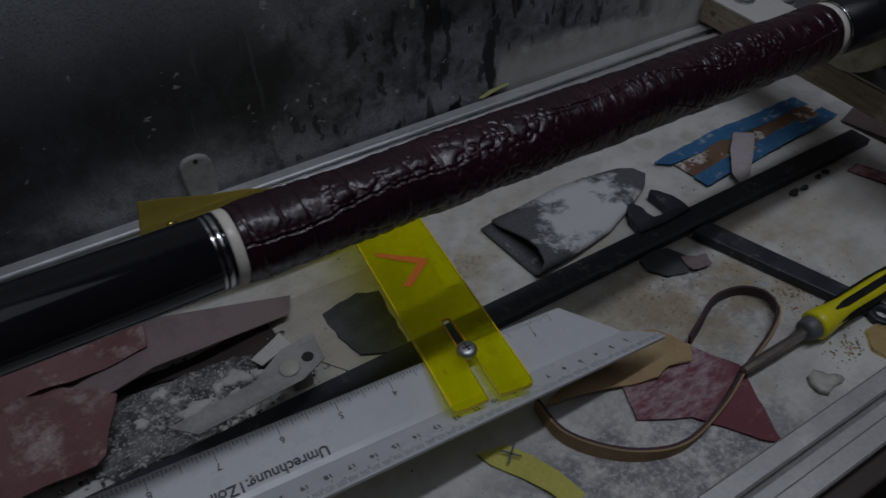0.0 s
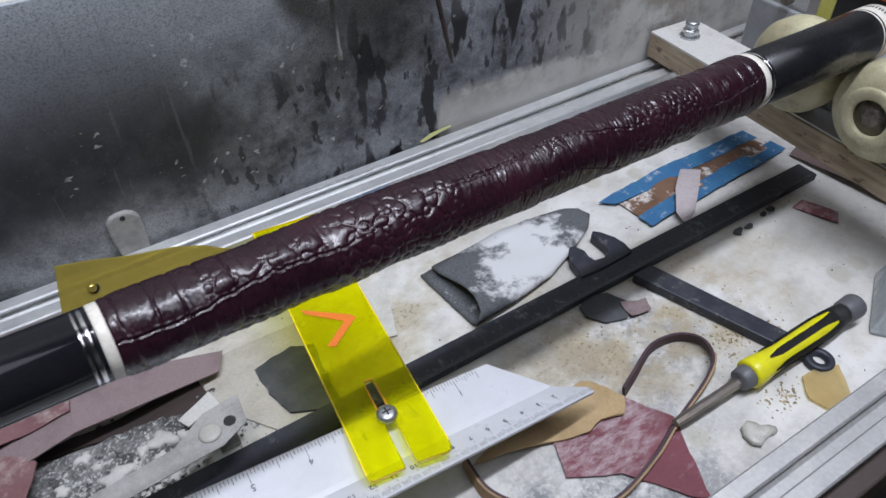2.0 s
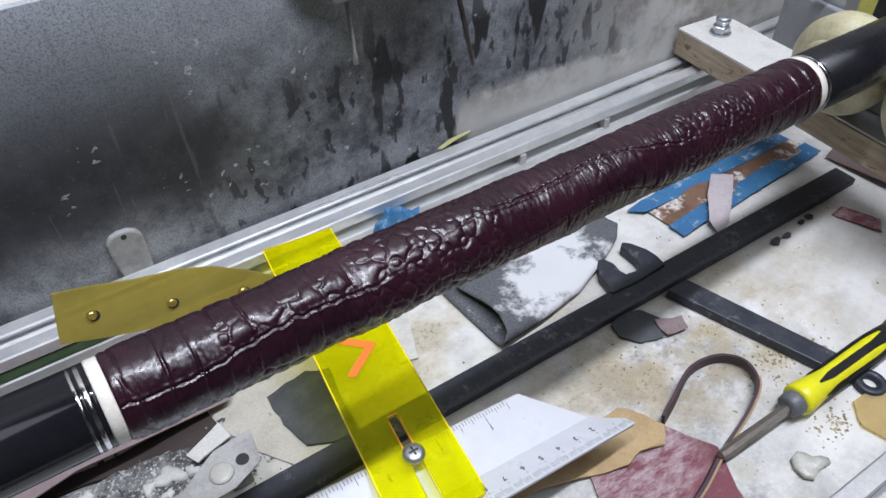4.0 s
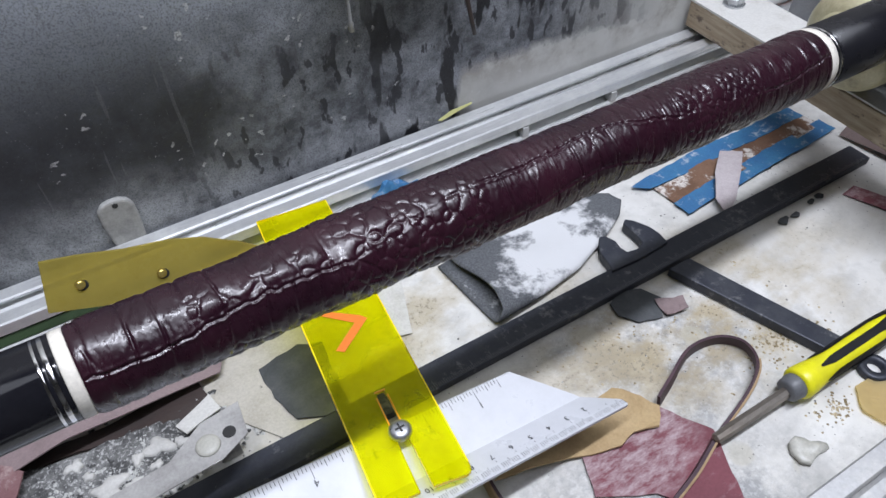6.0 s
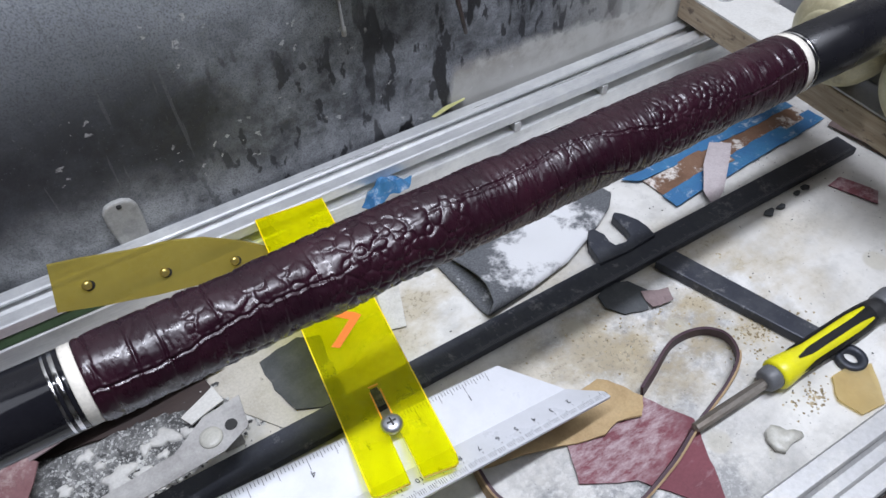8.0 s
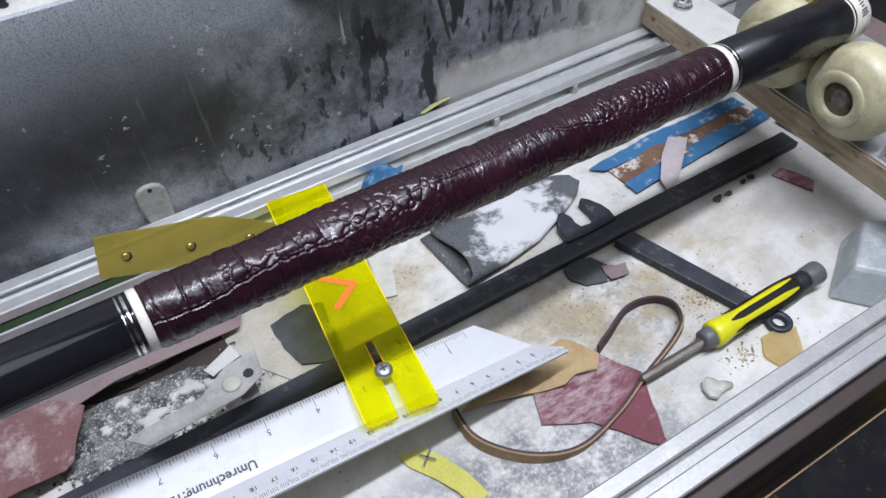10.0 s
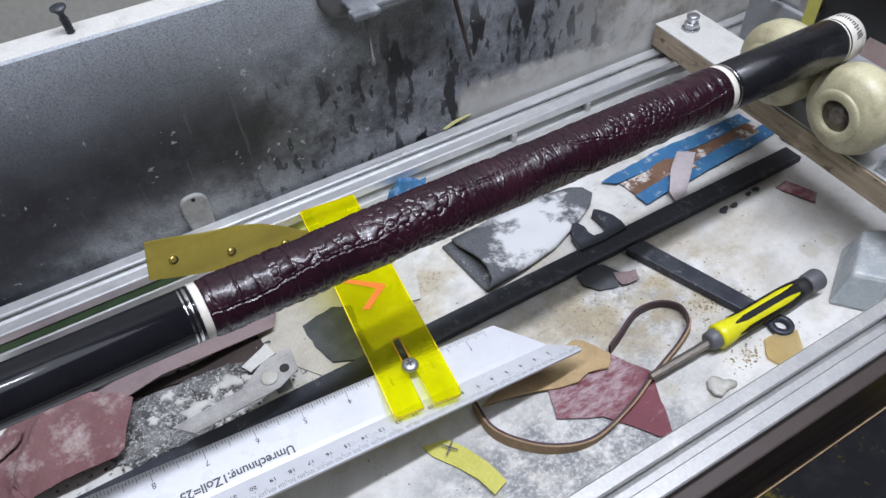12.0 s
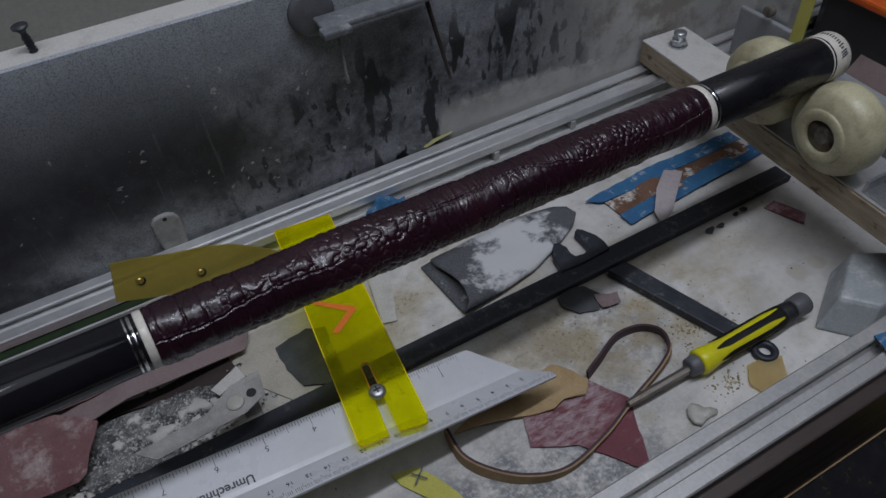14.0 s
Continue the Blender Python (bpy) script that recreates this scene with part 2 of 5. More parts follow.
def wood_ply():
    m, nt, b = nodes_of("raw plywood edge")
    v = coords(nt)
    lay = noise_of(nt, v, 22, 6, 0.65, (1, 1.2, 14))
    blot = noise_of(nt, v, 75, 6, 0.7, (1, 1, 2))
    c = mix(nt, ramp(nt, lay, (0.35, grey(0)), (0.65, grey(1))), (0.45, 0.375, 0.27), (0.26, 0.195, 0.13))
    c = mix(nt, ramp(nt, blot, (0.56, grey(0)), (0.64, grey(0.85))), c, (0.075, 0.05, 0.04))
    nt.links.new(c, b.inputs["Base Color"])
    b.inputs["Roughness"].default_value = 0.7
    relief(nt, b, lay, 0.4, 0.001)
    return m


def cloth_dusty():
    """Charcoal cloth whose middle is caked white, with clean charcoal ends."""
    m, nt, b = nodes_of("grey cloth under white dust")
    v = coords(nt)
    sep = nt.nodes.new("ShaderNodeSeparateXYZ")
    nt.links.new(v, sep.inputs[0])
    cake = noise_of(nt, v, 34, 8, 0.7)
    weave = noise_of(nt, v, 1100, 2, 0.5)
    mid = math_of(nt, "SUBTRACT", 1.0, math_of(nt, "MULTIPLY", math_of(nt, "ABSOLUTE", math_of(nt, "SUBTRACT", sep.outputs[0], 0.247)), 24.0))
    mask = math_of(nt, "ADD", cake, math_of(nt, "MULTIPLY", mid, 0.22))
    c = mix(nt, ramp(nt, weave, (0.35, grey(0)), (0.65, grey(1))), (0.075, 0.08, 0.088), (0.13, 0.135, 0.145))
    c = mix(nt, ramp(nt, mask, (0.54, grey(0)), (0.64, grey(1))), c, (0.6, 0.605, 0.615))
    nt.links.new(c, b.inputs["Base Color"])
    b.inputs["Roughness"].default_value = 0.9
    relief(nt, b, math_of(nt, "ADD", weave, cake), 0.4, 0.0006)
    return m


FLOOR = floor_paint()
PANEL = panel_paint()
WHITE = worn("white painted board", (0.62, 0.61, 0.58), (0.45, 0.43, 0.39), 0.5, amount=(0.5, 0.8), dust=(0.1, 0.09, 0.08), dust_at=(0.7, 0.74))
WALL = worn("beige wall", (0.46, 0.45, 0.41), (0.38, 0.37, 0.33), 0.7, scale=9, fine=300)
ROOM = worn("workshop wall", (0.36, 0.355, 0.34), (0.29, 0.285, 0.27), 0.8, scale=3, fine=60)
ALU = worn("milled aluminium", (0.78, 0.79, 0.80), (0.62, 0.63, 0.64), 0.36, 0.66, scale=50, fine=500, stretch=(0.15, 3, 3), bump=0.12, dust=(0.82, 0.83, 0.82), dust_at=(0.44, 0.66), dust_scale=45)
ALU_DULL = worn("dusty aluminium", (0.55, 0.55, 0.55), (0.4, 0.4, 0.39), 0.42, 0.55, scale=60, fine=500, bump=0.2, dust=(0.6, 0.59, 0.57), dust_at=(0.5, 0.66), dust_scale=60)
BLACK = worn("polished black lacquer", (0.010, 0.010, 0.013), (0.013, 0.013, 0.016), 0.08, coat=0.0, bump=0.01, uneven=(0.01, 0.03))
BLACK.node_tree.nodes["Principled BSDF"].inputs["Specular IOR Level"].default_value = 0.32
SATIN = worn("satin black lacquer", (0.010, 0.010, 0.013), (0.014, 0.014, 0.017), 0.26, bump=0.02, uneven=(0.03, 0.06))
IVORY = worn("ivory plastic ring", (0.78, 0.74, 0.66), (0.72, 0.68, 0.6), 0.3, bump=0.05)
SILVER = worn("silver ring", (0.8, 0.8, 0.82), (0.7, 0.7, 0.72), 0.12, 1.0, bump=0.03)
RUBBER = worn("black rubber", (0.02, 0.02, 0.02), (0.035, 0.035, 0.035), 0.6)
HIDE = leather_hide()
PLY = wood_ply()
WHEEL = worn("cream urethane", (0.62, 0.58, 0.38), (0.42, 0.37, 0.23), 0.38, scale=55, dust=(0.27, 0.23, 0.17), dust_at=(0.56, 0.70), dust_scale=45, coat=0.15, bump=0.08)
HUB = worn("greasy hub", (0.24, 0.21, 0.18), (0.07, 0.06, 0.055), 0.5, 0.3, scale=160)
ZINC = worn("zinc plated steel", (0.62, 0.64, 0.66), (0.4, 0.41, 0.42), 0.3, 0.9, bump=0.1)
IRON = worn("blackened tool steel", (0.034, 0.038, 0.052), (0.060, 0.064, 0.075), 0.5, 0.3, scale=80, dust=(0.30, 0.30, 0.30), dust_at=(0.56, 0.80), dust_scale=110)
RULER = worn("white enamelled rule", (0.57, 0.58, 0.61), (0.50, 0.51, 0.53), 0.3, scale=30, bump=0.06, dust=(0.35, 0.35, 0.34), dust_at=(0.72, 0.78), dust_scale=120, grainy=0.05)
INK = worn("black print", (0.06, 0.06, 0.07), (0.12, 0.12, 0.12), 0.6)
ACRYL = tinted_plastic("fluorescent yellow acrylic", (0.96, 0.93, 0.004), 0.74)
# light gathered at the acrylic's cut edges, put into two bright colours
ACRYL_EDGE_GLOW = worn("yellow edge glow as plain colour", (0.95, 0.70, 0.004), (0.85, 0.78, 0.01), 0.25, bump=0.05, grainy=0.0)
AMBER_GLOW = worn("orange slot glow as plain colour", (0.92, 0.36, 0.006), (0.85, 0.45, 0.01), 0.3, bump=0.05, grainy=0.0)
OLIVE = tinted_plastic("olive tinted acrylic", (0.62, 0.53, 0.15), 0.42, 0.2)
BRASS = worn("brass plated screw", (0.72, 0.56, 0.16), (0.5, 0.4, 0.12), 0.3, 0.85, bump=0.05)
ORANGE = worn("orange marker", (0.9, 0.22, 0.02), (0.8, 0.2, 0.03), 0.6, bump=0.05)
YELLOW = worn("yellow grip plastic", (0.72, 0.68, 0.015), (0.6, 0.55, 0.02), 0.35, scale=70, bump=0.1, grainy=0.1)
GRIP = worn("black grip rubber", (0.018, 0.018, 0.02), (0.03, 0.03, 0.03), 0.5)
GREYPL = worn("grey plastic", (0.13, 0.135, 0.145), (0.09, 0.09, 0.1), 0.45)
STEEL = worn("bare steel shank", (0.30, 0.27, 0.24), (0.16, 0.13, 0.10), 0.4, 0.8, scale=90, stretch=(0.4, 1, 1))
TAN = worn("tan hide scrap", (0.46, 0.33, 0.17), (0.33, 0.22, 0.11), 0.75, scale=50, dust=(0.55, 0.5, 0.42), dust_at=(0.62, 0.75))
STRAP = worn("plum hide strap", (0.045, 0.02, 0.03), (0.08, 0.04, 0.05), 0.55, dust=(0.4, 0.36, 0.33), dust_at=(0.66, 0.76), dust_scale=200)
EDGE = worn("raw hide edge", (0.36, 0.25, 0.14), (0.24, 0.16, 0.09), 0.85)
def maroon_dusted():
    """Maroon abrasive sheet: its far half grey with dust rubbed along it, the near corner clean."""
    m, nt, b = nodes_of("maroon sheet rubbed with dust")
    v = coords(nt)
    sep = nt.nodes.new("ShaderNodeSeparateXYZ")
    nt.links.new(v, sep.inputs[0])
    grain = noise_of(nt, v, 900, 3, 0.6)
    rubbed = noise_of(nt, v, 190, 7, 0.75, (0.6, 1.5, 1))
    c = mix(nt, ramp(nt, noise_of(nt, v, 40, 6, 0.6), (0.35, grey(0)), (0.7, grey(1))), (0.20, 0.062, 0.078), (0.155, 0.05, 0.062))
    c = mix(nt, 0.3, c, ramp(nt, grain, (0.3, grey(0.45)), (0.75, grey(1.0))), "MULTIPLY")
    far = math_of(nt, "MULTIPLY", near_to(nt, sep.outputs[0], sep.outputs[1], 0.198, 0.134, 0.042, 0.026), 1.8, None, True)
    dust = math_of(nt, "ADD", math_of(nt, "MULTIPLY", ramp(nt, rubbed, (0.40, grey(0)), (0.62, grey(1))), far), math_of(nt, "MULTIPLY", ramp(nt, rubbed, (0.58, grey(0)), (0.66, grey(1))), 0.25), None, True)
    c = mix(nt, math_of(nt, "MULTIPLY", dust, 0.8), c, (0.43, 0.345, 0.36))
    nt.links.new(c, b.inputs["Base Color"])
    b.inputs["Roughness"].default_value = 0.85
    relief(nt, b, grain, 0.3, 0.0004)
    return m


MAROON_DUSTED = maroon_dusted()
MAROON = worn("maroon abrasive sheet", (0.20, 0.066, 0.080), (0.16, 0.055, 0.066), 0.85, scale=40, dust=(0.40, 0.31, 0.32), dust_at=(0.45, 0.68), dust_scale=210)
PINK = worn("pink abrasive paper", (0.17, 0.073, 0.077), (0.225, 0.122, 0.125), 0.85, scale=25, amount=(0.4, 0.65), dust=(0.42, 0.35, 0.33), dust_at=(0.52, 0.70), dust_scale=62)
SLIP = worn("whitish paper", (0.50, 0.45, 0.46), (0.40, 0.34, 0.35), 0.8, scale=60)
PALE = worn("pale paper", (0.26, 0.195, 0.195), (0.18, 0.13, 0.13), 0.8, scale=30)
TAUPE = worn("taupe abrasive back", (0.21, 0.155, 0.145), (0.16, 0.115, 0.105), 0.8, scale=30)
CHARCOAL = worn("charcoal abrasive sheet", (0.045, 0.05, 0.055), (0.09, 0.095, 0.1), 0.75, scale=60, dust=(0.2, 0.2, 0.2), dust_at=(0.62, 0.75))
FELT = cloth_dusty()
BLUE = worn("blue masking tape", (0.03, 0.135, 0.30), (0.05, 0.2, 0.36), 0.7, scale=60, dust=(0.5, 0.53, 0.57), dust_at=(0.55, 0.68), dust_scale=110)
BROWN = worn("brown abrasive sheet", (0.19, 0.105, 0.065), (0.14, 0.075, 0.045), 0.85, dust=(0.62, 0.58, 0.54), dust_at=(0.53, 0.6), dust_scale=75)
LEMON = worn("lemon paper scrap", (0.58, 0.55, 0.13), (0.5, 0.47, 0.1), 0.8, bump=0.1)
CLEARISH = worn("milky hardened glue", (0.5, 0.49, 0.44), (0.42, 0.41, 0.36), 0.35)
AMBER = tinted_plastic("amber film", (0.80, 0.70, 0.44), 0.52, 0.4)
STONE = worn("dusty translucent block", (0.40, 0.43, 0.44), (0.24, 0.29, 0.32), 0.5, scale=30, dust=(0.6, 0.6, 0.6), dust_at=(0.5, 0.65), dust_scale=40)
CRUST = worn("crusted grit", (0.060, 0.060, 0.060), (0.20, 0.20, 0.195), 0.9, scale=55, amount=(0.45, 0.58), dust=(0.42, 0.42, 0.41), dust_at=(0.52, 0.60), dust_scale=620, bump=0.8)
CHALK = worn("dried white glue", (0.6, 0.59, 0.56), (0.45, 0.44, 0.42), 0.7)
GREYWHITE = worn("dusty white plastic", (0.36, 0.36, 0.345), (0.22, 0.22, 0.22), 0.6, scale=90)
STRAW = worn("straw tape", (0.42, 0.41, 0.17), (0.32, 0.31, 0.13), 0.8)
GREEN_REFLECTION = worn("dim green reflection colour", (0.075, 0.14, 0.065), (0.05, 0.10, 0.045), 0.5)
PLATE = worn("scuffed white metal plate", (0.48, 0.47, 0.455), (0.30, 0.29, 0.28), 0.4, 0.2, dust=(0.2, 0.19, 0.18), dust_at=(0.64, 0.7))
CARD = worn("beige card", (0.5, 0.47, 0.41), (0.4, 0.37, 0.31), 0.8, scale=40, dust=(0.14, 0.13, 0.12), dust_at=(0.64, 0.7), dust_scale=150)
DARKWOOD = worn("dark stained board", (0.05, 0.034, 0.03), (0.026, 0.018, 0.016), 0.5, scale=30, stretch=(0.3, 1, 3))
BLACKSHEET = worn("black plastic sheet", (0.012, 0.012, 0.014), (0.022, 0.022, 0.023), 0.9, dust=(0.16, 0.13, 0.012), dust_at=(0.55, 0.66), dust_scale=14)
ORANGEPL = worn("orange tool plastic", (0.75, 0.13, 0.015), (0.6, 0.1, 0.015), 0.4)
OVERSPRAY = worn("grey bar under overspray", (0.20, 0.21, 0.225), (0.10, 0.105, 0.115), 0.6, 0.1, scale=70, dust=(0.33, 0.34, 0.35), dust_at=(0.52, 0.66), dust_scale=120)
GREYPAINT = worn("grey painted bracket", (0.36, 0.37, 0.39), (0.28, 0.29, 0.3), 0.45, 0.2)

BLACKSHEET.node_tree.nodes["Principled BSDF"].inputs["Specular IOR Level"].default_value = 0.12

# ---- building helpers ----
def part(name, bm, material, parent=None, label="", smooth=False):
    """Links a bmesh, whose places are in the world, as one mesh object."""
    me = bpy.data.meshes.new(name)
    bmesh.ops.recalc_face_normals(bm, faces=bm.faces)
    bm.to_mesh(me)
    bm.free()
    me.materials.append(material)
    if smooth:
        me.shade_smooth()
    ob = new(name, me)
    if parent:
        ob.parent = parent
        if parent.type == "EMPTY":
            ob.matrix_parent_inverse = Matrix.Translation(-parent.location)
    return tagged(ob, label)


def thing(name, label, category, at, group="", kind=""):
    """An Empty at the base of a thing, to parent its parts."""
    e = new(name)
    e.location = at
    e.empty_display_size = 0.01
    return tagged(e, label, category, group, kind)


def box(bm, x0, x1, y0, y1, z0, z1, bevel=0.0, turn=None):
    r = bmesh.ops.create_cube(bm, size=1.0, matrix=Matrix.LocRotScale(((x0 + x1) / 2, (y0 + y1) / 2, (z0 + z1) / 2), None, (x1 - x0, y1 - y0, z1 - z0)))
    if bevel:
        edges = list({e for v in r["verts"] for e in v.link_edges})
        r = bmesh.ops.bevel(bm, geom=edges, offset=bevel, segments=2, affect="EDGES", profile=0.5)
    if turn:
        bmesh.ops.transform(bm, matrix=turn, verts=r["verts"])
    return bm


def boxes(*dims, bevel=0.0):
    bm = bmesh.new()
    for d in dims:
        box(bm, *d, bevel=bevel)
    return bm


def lathe(bm, rows, a, b, n=48, caps=True):
    """A turned body: rows of (metres along a to b, radius)."""
    a, d = Vector(a), (Vector(b) - Vector(a)).normalized()
    u = d.cross(Vector((0, 0, 1)))
    u = u.normalized() if u.length > 1e-4 else Vector((1, 0, 0))
    w = d.cross(u)
    rings = []
    for s, r in rows:
        rings.append([bm.verts.new(a + d * s + (u * math.cos(2 * math.pi * k / n) + w * math.sin(2 * math.pi * k / n)) * r) for k in range(n)])
    for p, q in zip(rings, rings[1:]):
        for k in range(n):
            bm.faces.new((p[k], p[(k + 1) % n], q[(k + 1) % n], q[k]))
    if caps:
        bm.faces.new(rings[0]), bm.faces.new(rings[-1])
    return bm


def sheet(pts, z, thick=0.0006, warp=None, cuts=3, ragged=0.0):
    """A thin piece cut to an outline, which warp(x, y) may lift and curl."""
    bm = bmesh.new()
    rim = []
    for (x0, y0), (x1, y1) in zip(pts, [*pts[1:], pts[0]]):
        steps = max(1, int(math.hypot(x1 - x0, y1 - y0) / 0.004))
        for k in range(steps):
            f = k / steps
            j = ragged if k else 0
            rim.append(bm.verts.new((x0 + (x1 - x0) * f + random.uniform(-j, j), y0 + (y1 - y0) * f + random.uniform(-j, j), z)))
    bm.faces.new(rim)
    bmesh.ops.triangulate(bm, faces=bm.faces)
    for _ in range(cuts):
        long = [e for e in bm.edges if e.calc_length() > 0.005]
        if long:
            bmesh.ops.subdivide_edges(bm, edges=long, cuts=1)
            bmesh.ops.triangulate(bm, faces=[f for f in bm.faces if len(f.verts) > 3])
    if warp:
        for v in bm.verts:
            v.co.z += warp(v.co.x, v.co.y)
    bmesh.ops.recalc_face_normals(bm, faces=bm.faces)
    if sum(f.normal.z for f in bm.faces) > 0:
        bmesh.ops.reverse_faces(bm, faces=bm.faces)
    bmesh.ops.solidify(bm, geom=bm.faces[:], thickness=thick)
    return bm


def prism(pts, z0, z1, bevel=0.0):
    bm = bmesh.new()
    f = bm.faces.new([bm.verts.new((x, y, z0)) for x, y in pts])
    r = bmesh.ops.extrude_face_region(bm, geom=[f])
    bmesh.ops.translate(bm, vec=(0, 0, z1 - z0), verts=[v for v in r["geom"] if isinstance(v, bmesh.types.BMVert)])
    if bevel:
        bmesh.ops.bevel(bm, geom=bm.edges[:], offset=bevel, segments=2, affect="EDGES", profile=0.5)
    return bm


def extruded(profile, x0, x1):
    """A profile of (y, z) drawn along x."""
    bm = bmesh.new()
    p = [bm.verts.new((x0, y, z)) for y, z in profile]
    q = [bm.verts.new((x1, y, z)) for y, z in profile]
    n = len(p)
    for k in range(n):
        bm.faces.new((p[k], p[(k + 1) % n], q[(k + 1) % n], q[k]))
    bm.faces.new(p), bm.faces.new(q)
    return bm


def waves(ax, ay, height, px=0.0, py=0.0):
    return lambda x, y: height * (math.sin(ax * x + px) * math.cos(ay * y + py) + 1)


def lettering(text, m, size, material, parent, name="lettering", bold=0.0):
    cu = bpy.data.curves.new(name, "FONT")
    cu.body, cu.size, cu.extrude, cu.align_x, cu.align_y = text, size, 0.00005, "CENTER", "CENTER"
    cu.offset = bold
    cu.materials.append(material)
    ob = new(name, cu)
    ob.matrix_world = m
    ob.parent = parent
    ob.matrix_parent_inverse = Matrix.Translation(-parent.location)
    return ob


# ---- structure ----
S = "structure"
tagged(part("floor", boxes((-0.6, 0.9, 0.0546, 0.328, -0.012, 0.0)), FLOOR), "white painted trough floor covered in sanding dust", "floor", kind=S)
wall = tagged(part("wall_north", boxes((-0.6, 0.9, 0.328, 0.345, -0.012, 0.168), bevel=0.0008), WHITE), "white board forming the back of the trough", "wall", kind=S)
tagged(part("painted_board", boxes((-0.6, 0.9, 0.325, 0.328, 0.0, 0.1675)), PANEL, wall, "board face blackened by spray paint with pale fog and drips"))
tagged(part("wall_back", boxes((-1.8, 2.4, 0.42, 0.5, -0.9, 1.7)), WALL), "plain beige workshop wall behind the trough", "wall", kind=S)
# unseen shell of a room, added to bounce the lamps' light
tagged(part("wall_south", boxes((-1.8, 2.4, -1.9, -1.8, -0.9, 1.7)), ROOM), "unseen wall added to close the room", "wall", kind=S)
tagged(part("wall_west", boxes((-1.9, -1.8, -1.8, 0.42, -0.9, 1.7)), ROOM), "unseen wall added to close the room", "wall", kind=S)
tagged(part("wall_east", boxes((2.4, 2.5, -1.8, 0.42, -0.9, 1.7)), ROOM), "unseen wall added to close the room", "wall", kind=S)
tagged(part("ceiling", boxes((-1.9, 2.5, -1.9, 0.5, 1.7, 1.8)), ROOM), "unseen ceiling added to close the room", "ceiling", kind=S)
tagged(part("ground", boxes((-1.9, 2.5, -1.9, 0.42, -1.0, -0.9)), DARKWOOD), "unseen dark ground added to close the room", "floor", kind=S)
bench_side = tagged(part("bench_side", boxes((-0.6, 0.9, 0.047, 0.0545, -0.030, 0.0372), bevel=0.001), DARKWOOD), "dark brown board along the front rail", "board", kind=S)
part("edge_strip", boxes((-0.6, 0.9, 0.0460, 0.0468, -0.0292, -0.0281)), EDGE, bench_side, "raw pale edge")
bm = sheet([(-0.6, -0.5), (0.9, -0.5), (0.9, 0.047), (-0.6, 0.047)], -0.033, 0.002, None, 1)
tagged(part("bench_top", bm, BLACKSHEET), "black plastic sheet on the bench below the trough", "bench", kind=S)


def slotted_rail(name, y0, z0, x0, x1, label, metal, w=0.0215):
    """Aluminium extrusion, 40 high, with one slot on top and two on its front face."""
    h, s, d, lip = 0.04, 0.0032, 0.007, 0.0018
    y1, z1, c = y0 + w, z0 + h, y0 + w / 2
    e = 0.0007
    top = [(y1, z1 - e), (y1 - e, z1), (c + s + e, z1), (c + s, z1 - e), (c + s, z1 - lip), (c + s + 0.003, z1 - lip - 0.001), (c + 0.002, z1 - d), (c - 0.002, z1 - d), (c - s - 0.003, z1 - lip - 0.001), (c - s, z1 - lip), (c - s, z1 - e), (c - s - e, z1), (y0 + e, z1), (y0, z1 - e)]
    front = []
    for m in (z0 + 0.03, z0 + 0.01):
        front += [(y0, m + s + e), (y0 + e, m + s), (y0 + lip, m + s), (y0 + lip + 0.001, m + s + 0.002), (y0 + d, m + 0.002), (y0 + d, m - 0.002), (y0 + lip + 0.001, m - s - 0.002), (y0 + lip, m - s), (y0 + e, m - s), (y0, m - s - e)]
    bm = extruded([(y1, z0), *top, *front, (y0, z0)], x0, x1)
    rail = thing(name, label, "rail", (0.15, c, z0))
    part("profile", bm, metal, rail)
    part("end_cap", boxes((x1, x1 + 0.003, y0, y1, z0, z1), bevel=0.0006), RUBBER, rail)
    return rail


back_rail = slotted_rail("aluminium_rail", 0.3005, 0.0, -0.6, 0.9, "slotted aluminium rail along the back board", ALU)
front_rail = slotted_rail("aluminium_rail", 0.0550, 0.0, -0.6, 0.9, "dusty slotted aluminium rail along the front edge", ALU_DULL)

# the dim green reflection in the slot, built as a thin coloured strip
part("slot_reflection", boxes((-0.6, 0.105, 0.3010, 0.3062, 0.0272, 0.0328), bevel=0.0004), GREEN_REFLECTION, back_rail, "green strip coloured as the reflection in the slot")
for x in (0.268, 0.331):
    part("slot_nut", boxes((x, x + 0.004, 0.2998, 0.3060, 0.0268, 0.0332), bevel=0.0005), ALU_DULL, back_rail, "pale plastic slot nut")

# ---- the cue on its roller stand ----
AX0, AX1 = Vector((0.0, 0.1685, 0.1390)), Vector((0.5, 0.1921, 0.1081))
R0, R1 = 0.0104, 0.0138


def cue_r(x):
    return R0 + (R1 - R0) * x / 0.5


cue = thing("pool_cue", "black pool cue with a burgundy crocodile leather wrap on rollers", "cue", (0.40, 0.187, 0.10))


def turned(name, x0, x1, material, grow=0.0, label="", edge=0.0003):
    rows = [(x0, cue_r(x0) + grow - edge), (x0 + edge, cue_r(x0) + grow), (x1 - edge, cue_r(x1) + grow), (x1, cue_r(x1) + grow - edge)]
    return part(name, lathe(bmesh.new(), rows, AX0, AX1, 72), material, cue, label, True)


turned("forearm", -0.45, 0.0347, BLACK, label="polished black forearm", edge=0.00004)
turned("ring", 0.0347, 0.0354, SILVER, 0.00003, edge=0.00004)
turned("spacer", 0.0354, 0.0363, BLACK, edge=0.00004)
turned("ring", 0.0363, 0.0374, SILVER, 0.00003, edge=0.00004)
turned("spacer", 0.0374, 0.0386, BLACK, edge=0.00004)
turned("ring", 0.0386, 0.0418, IVORY, 0.0001, "ivory coloured ring")
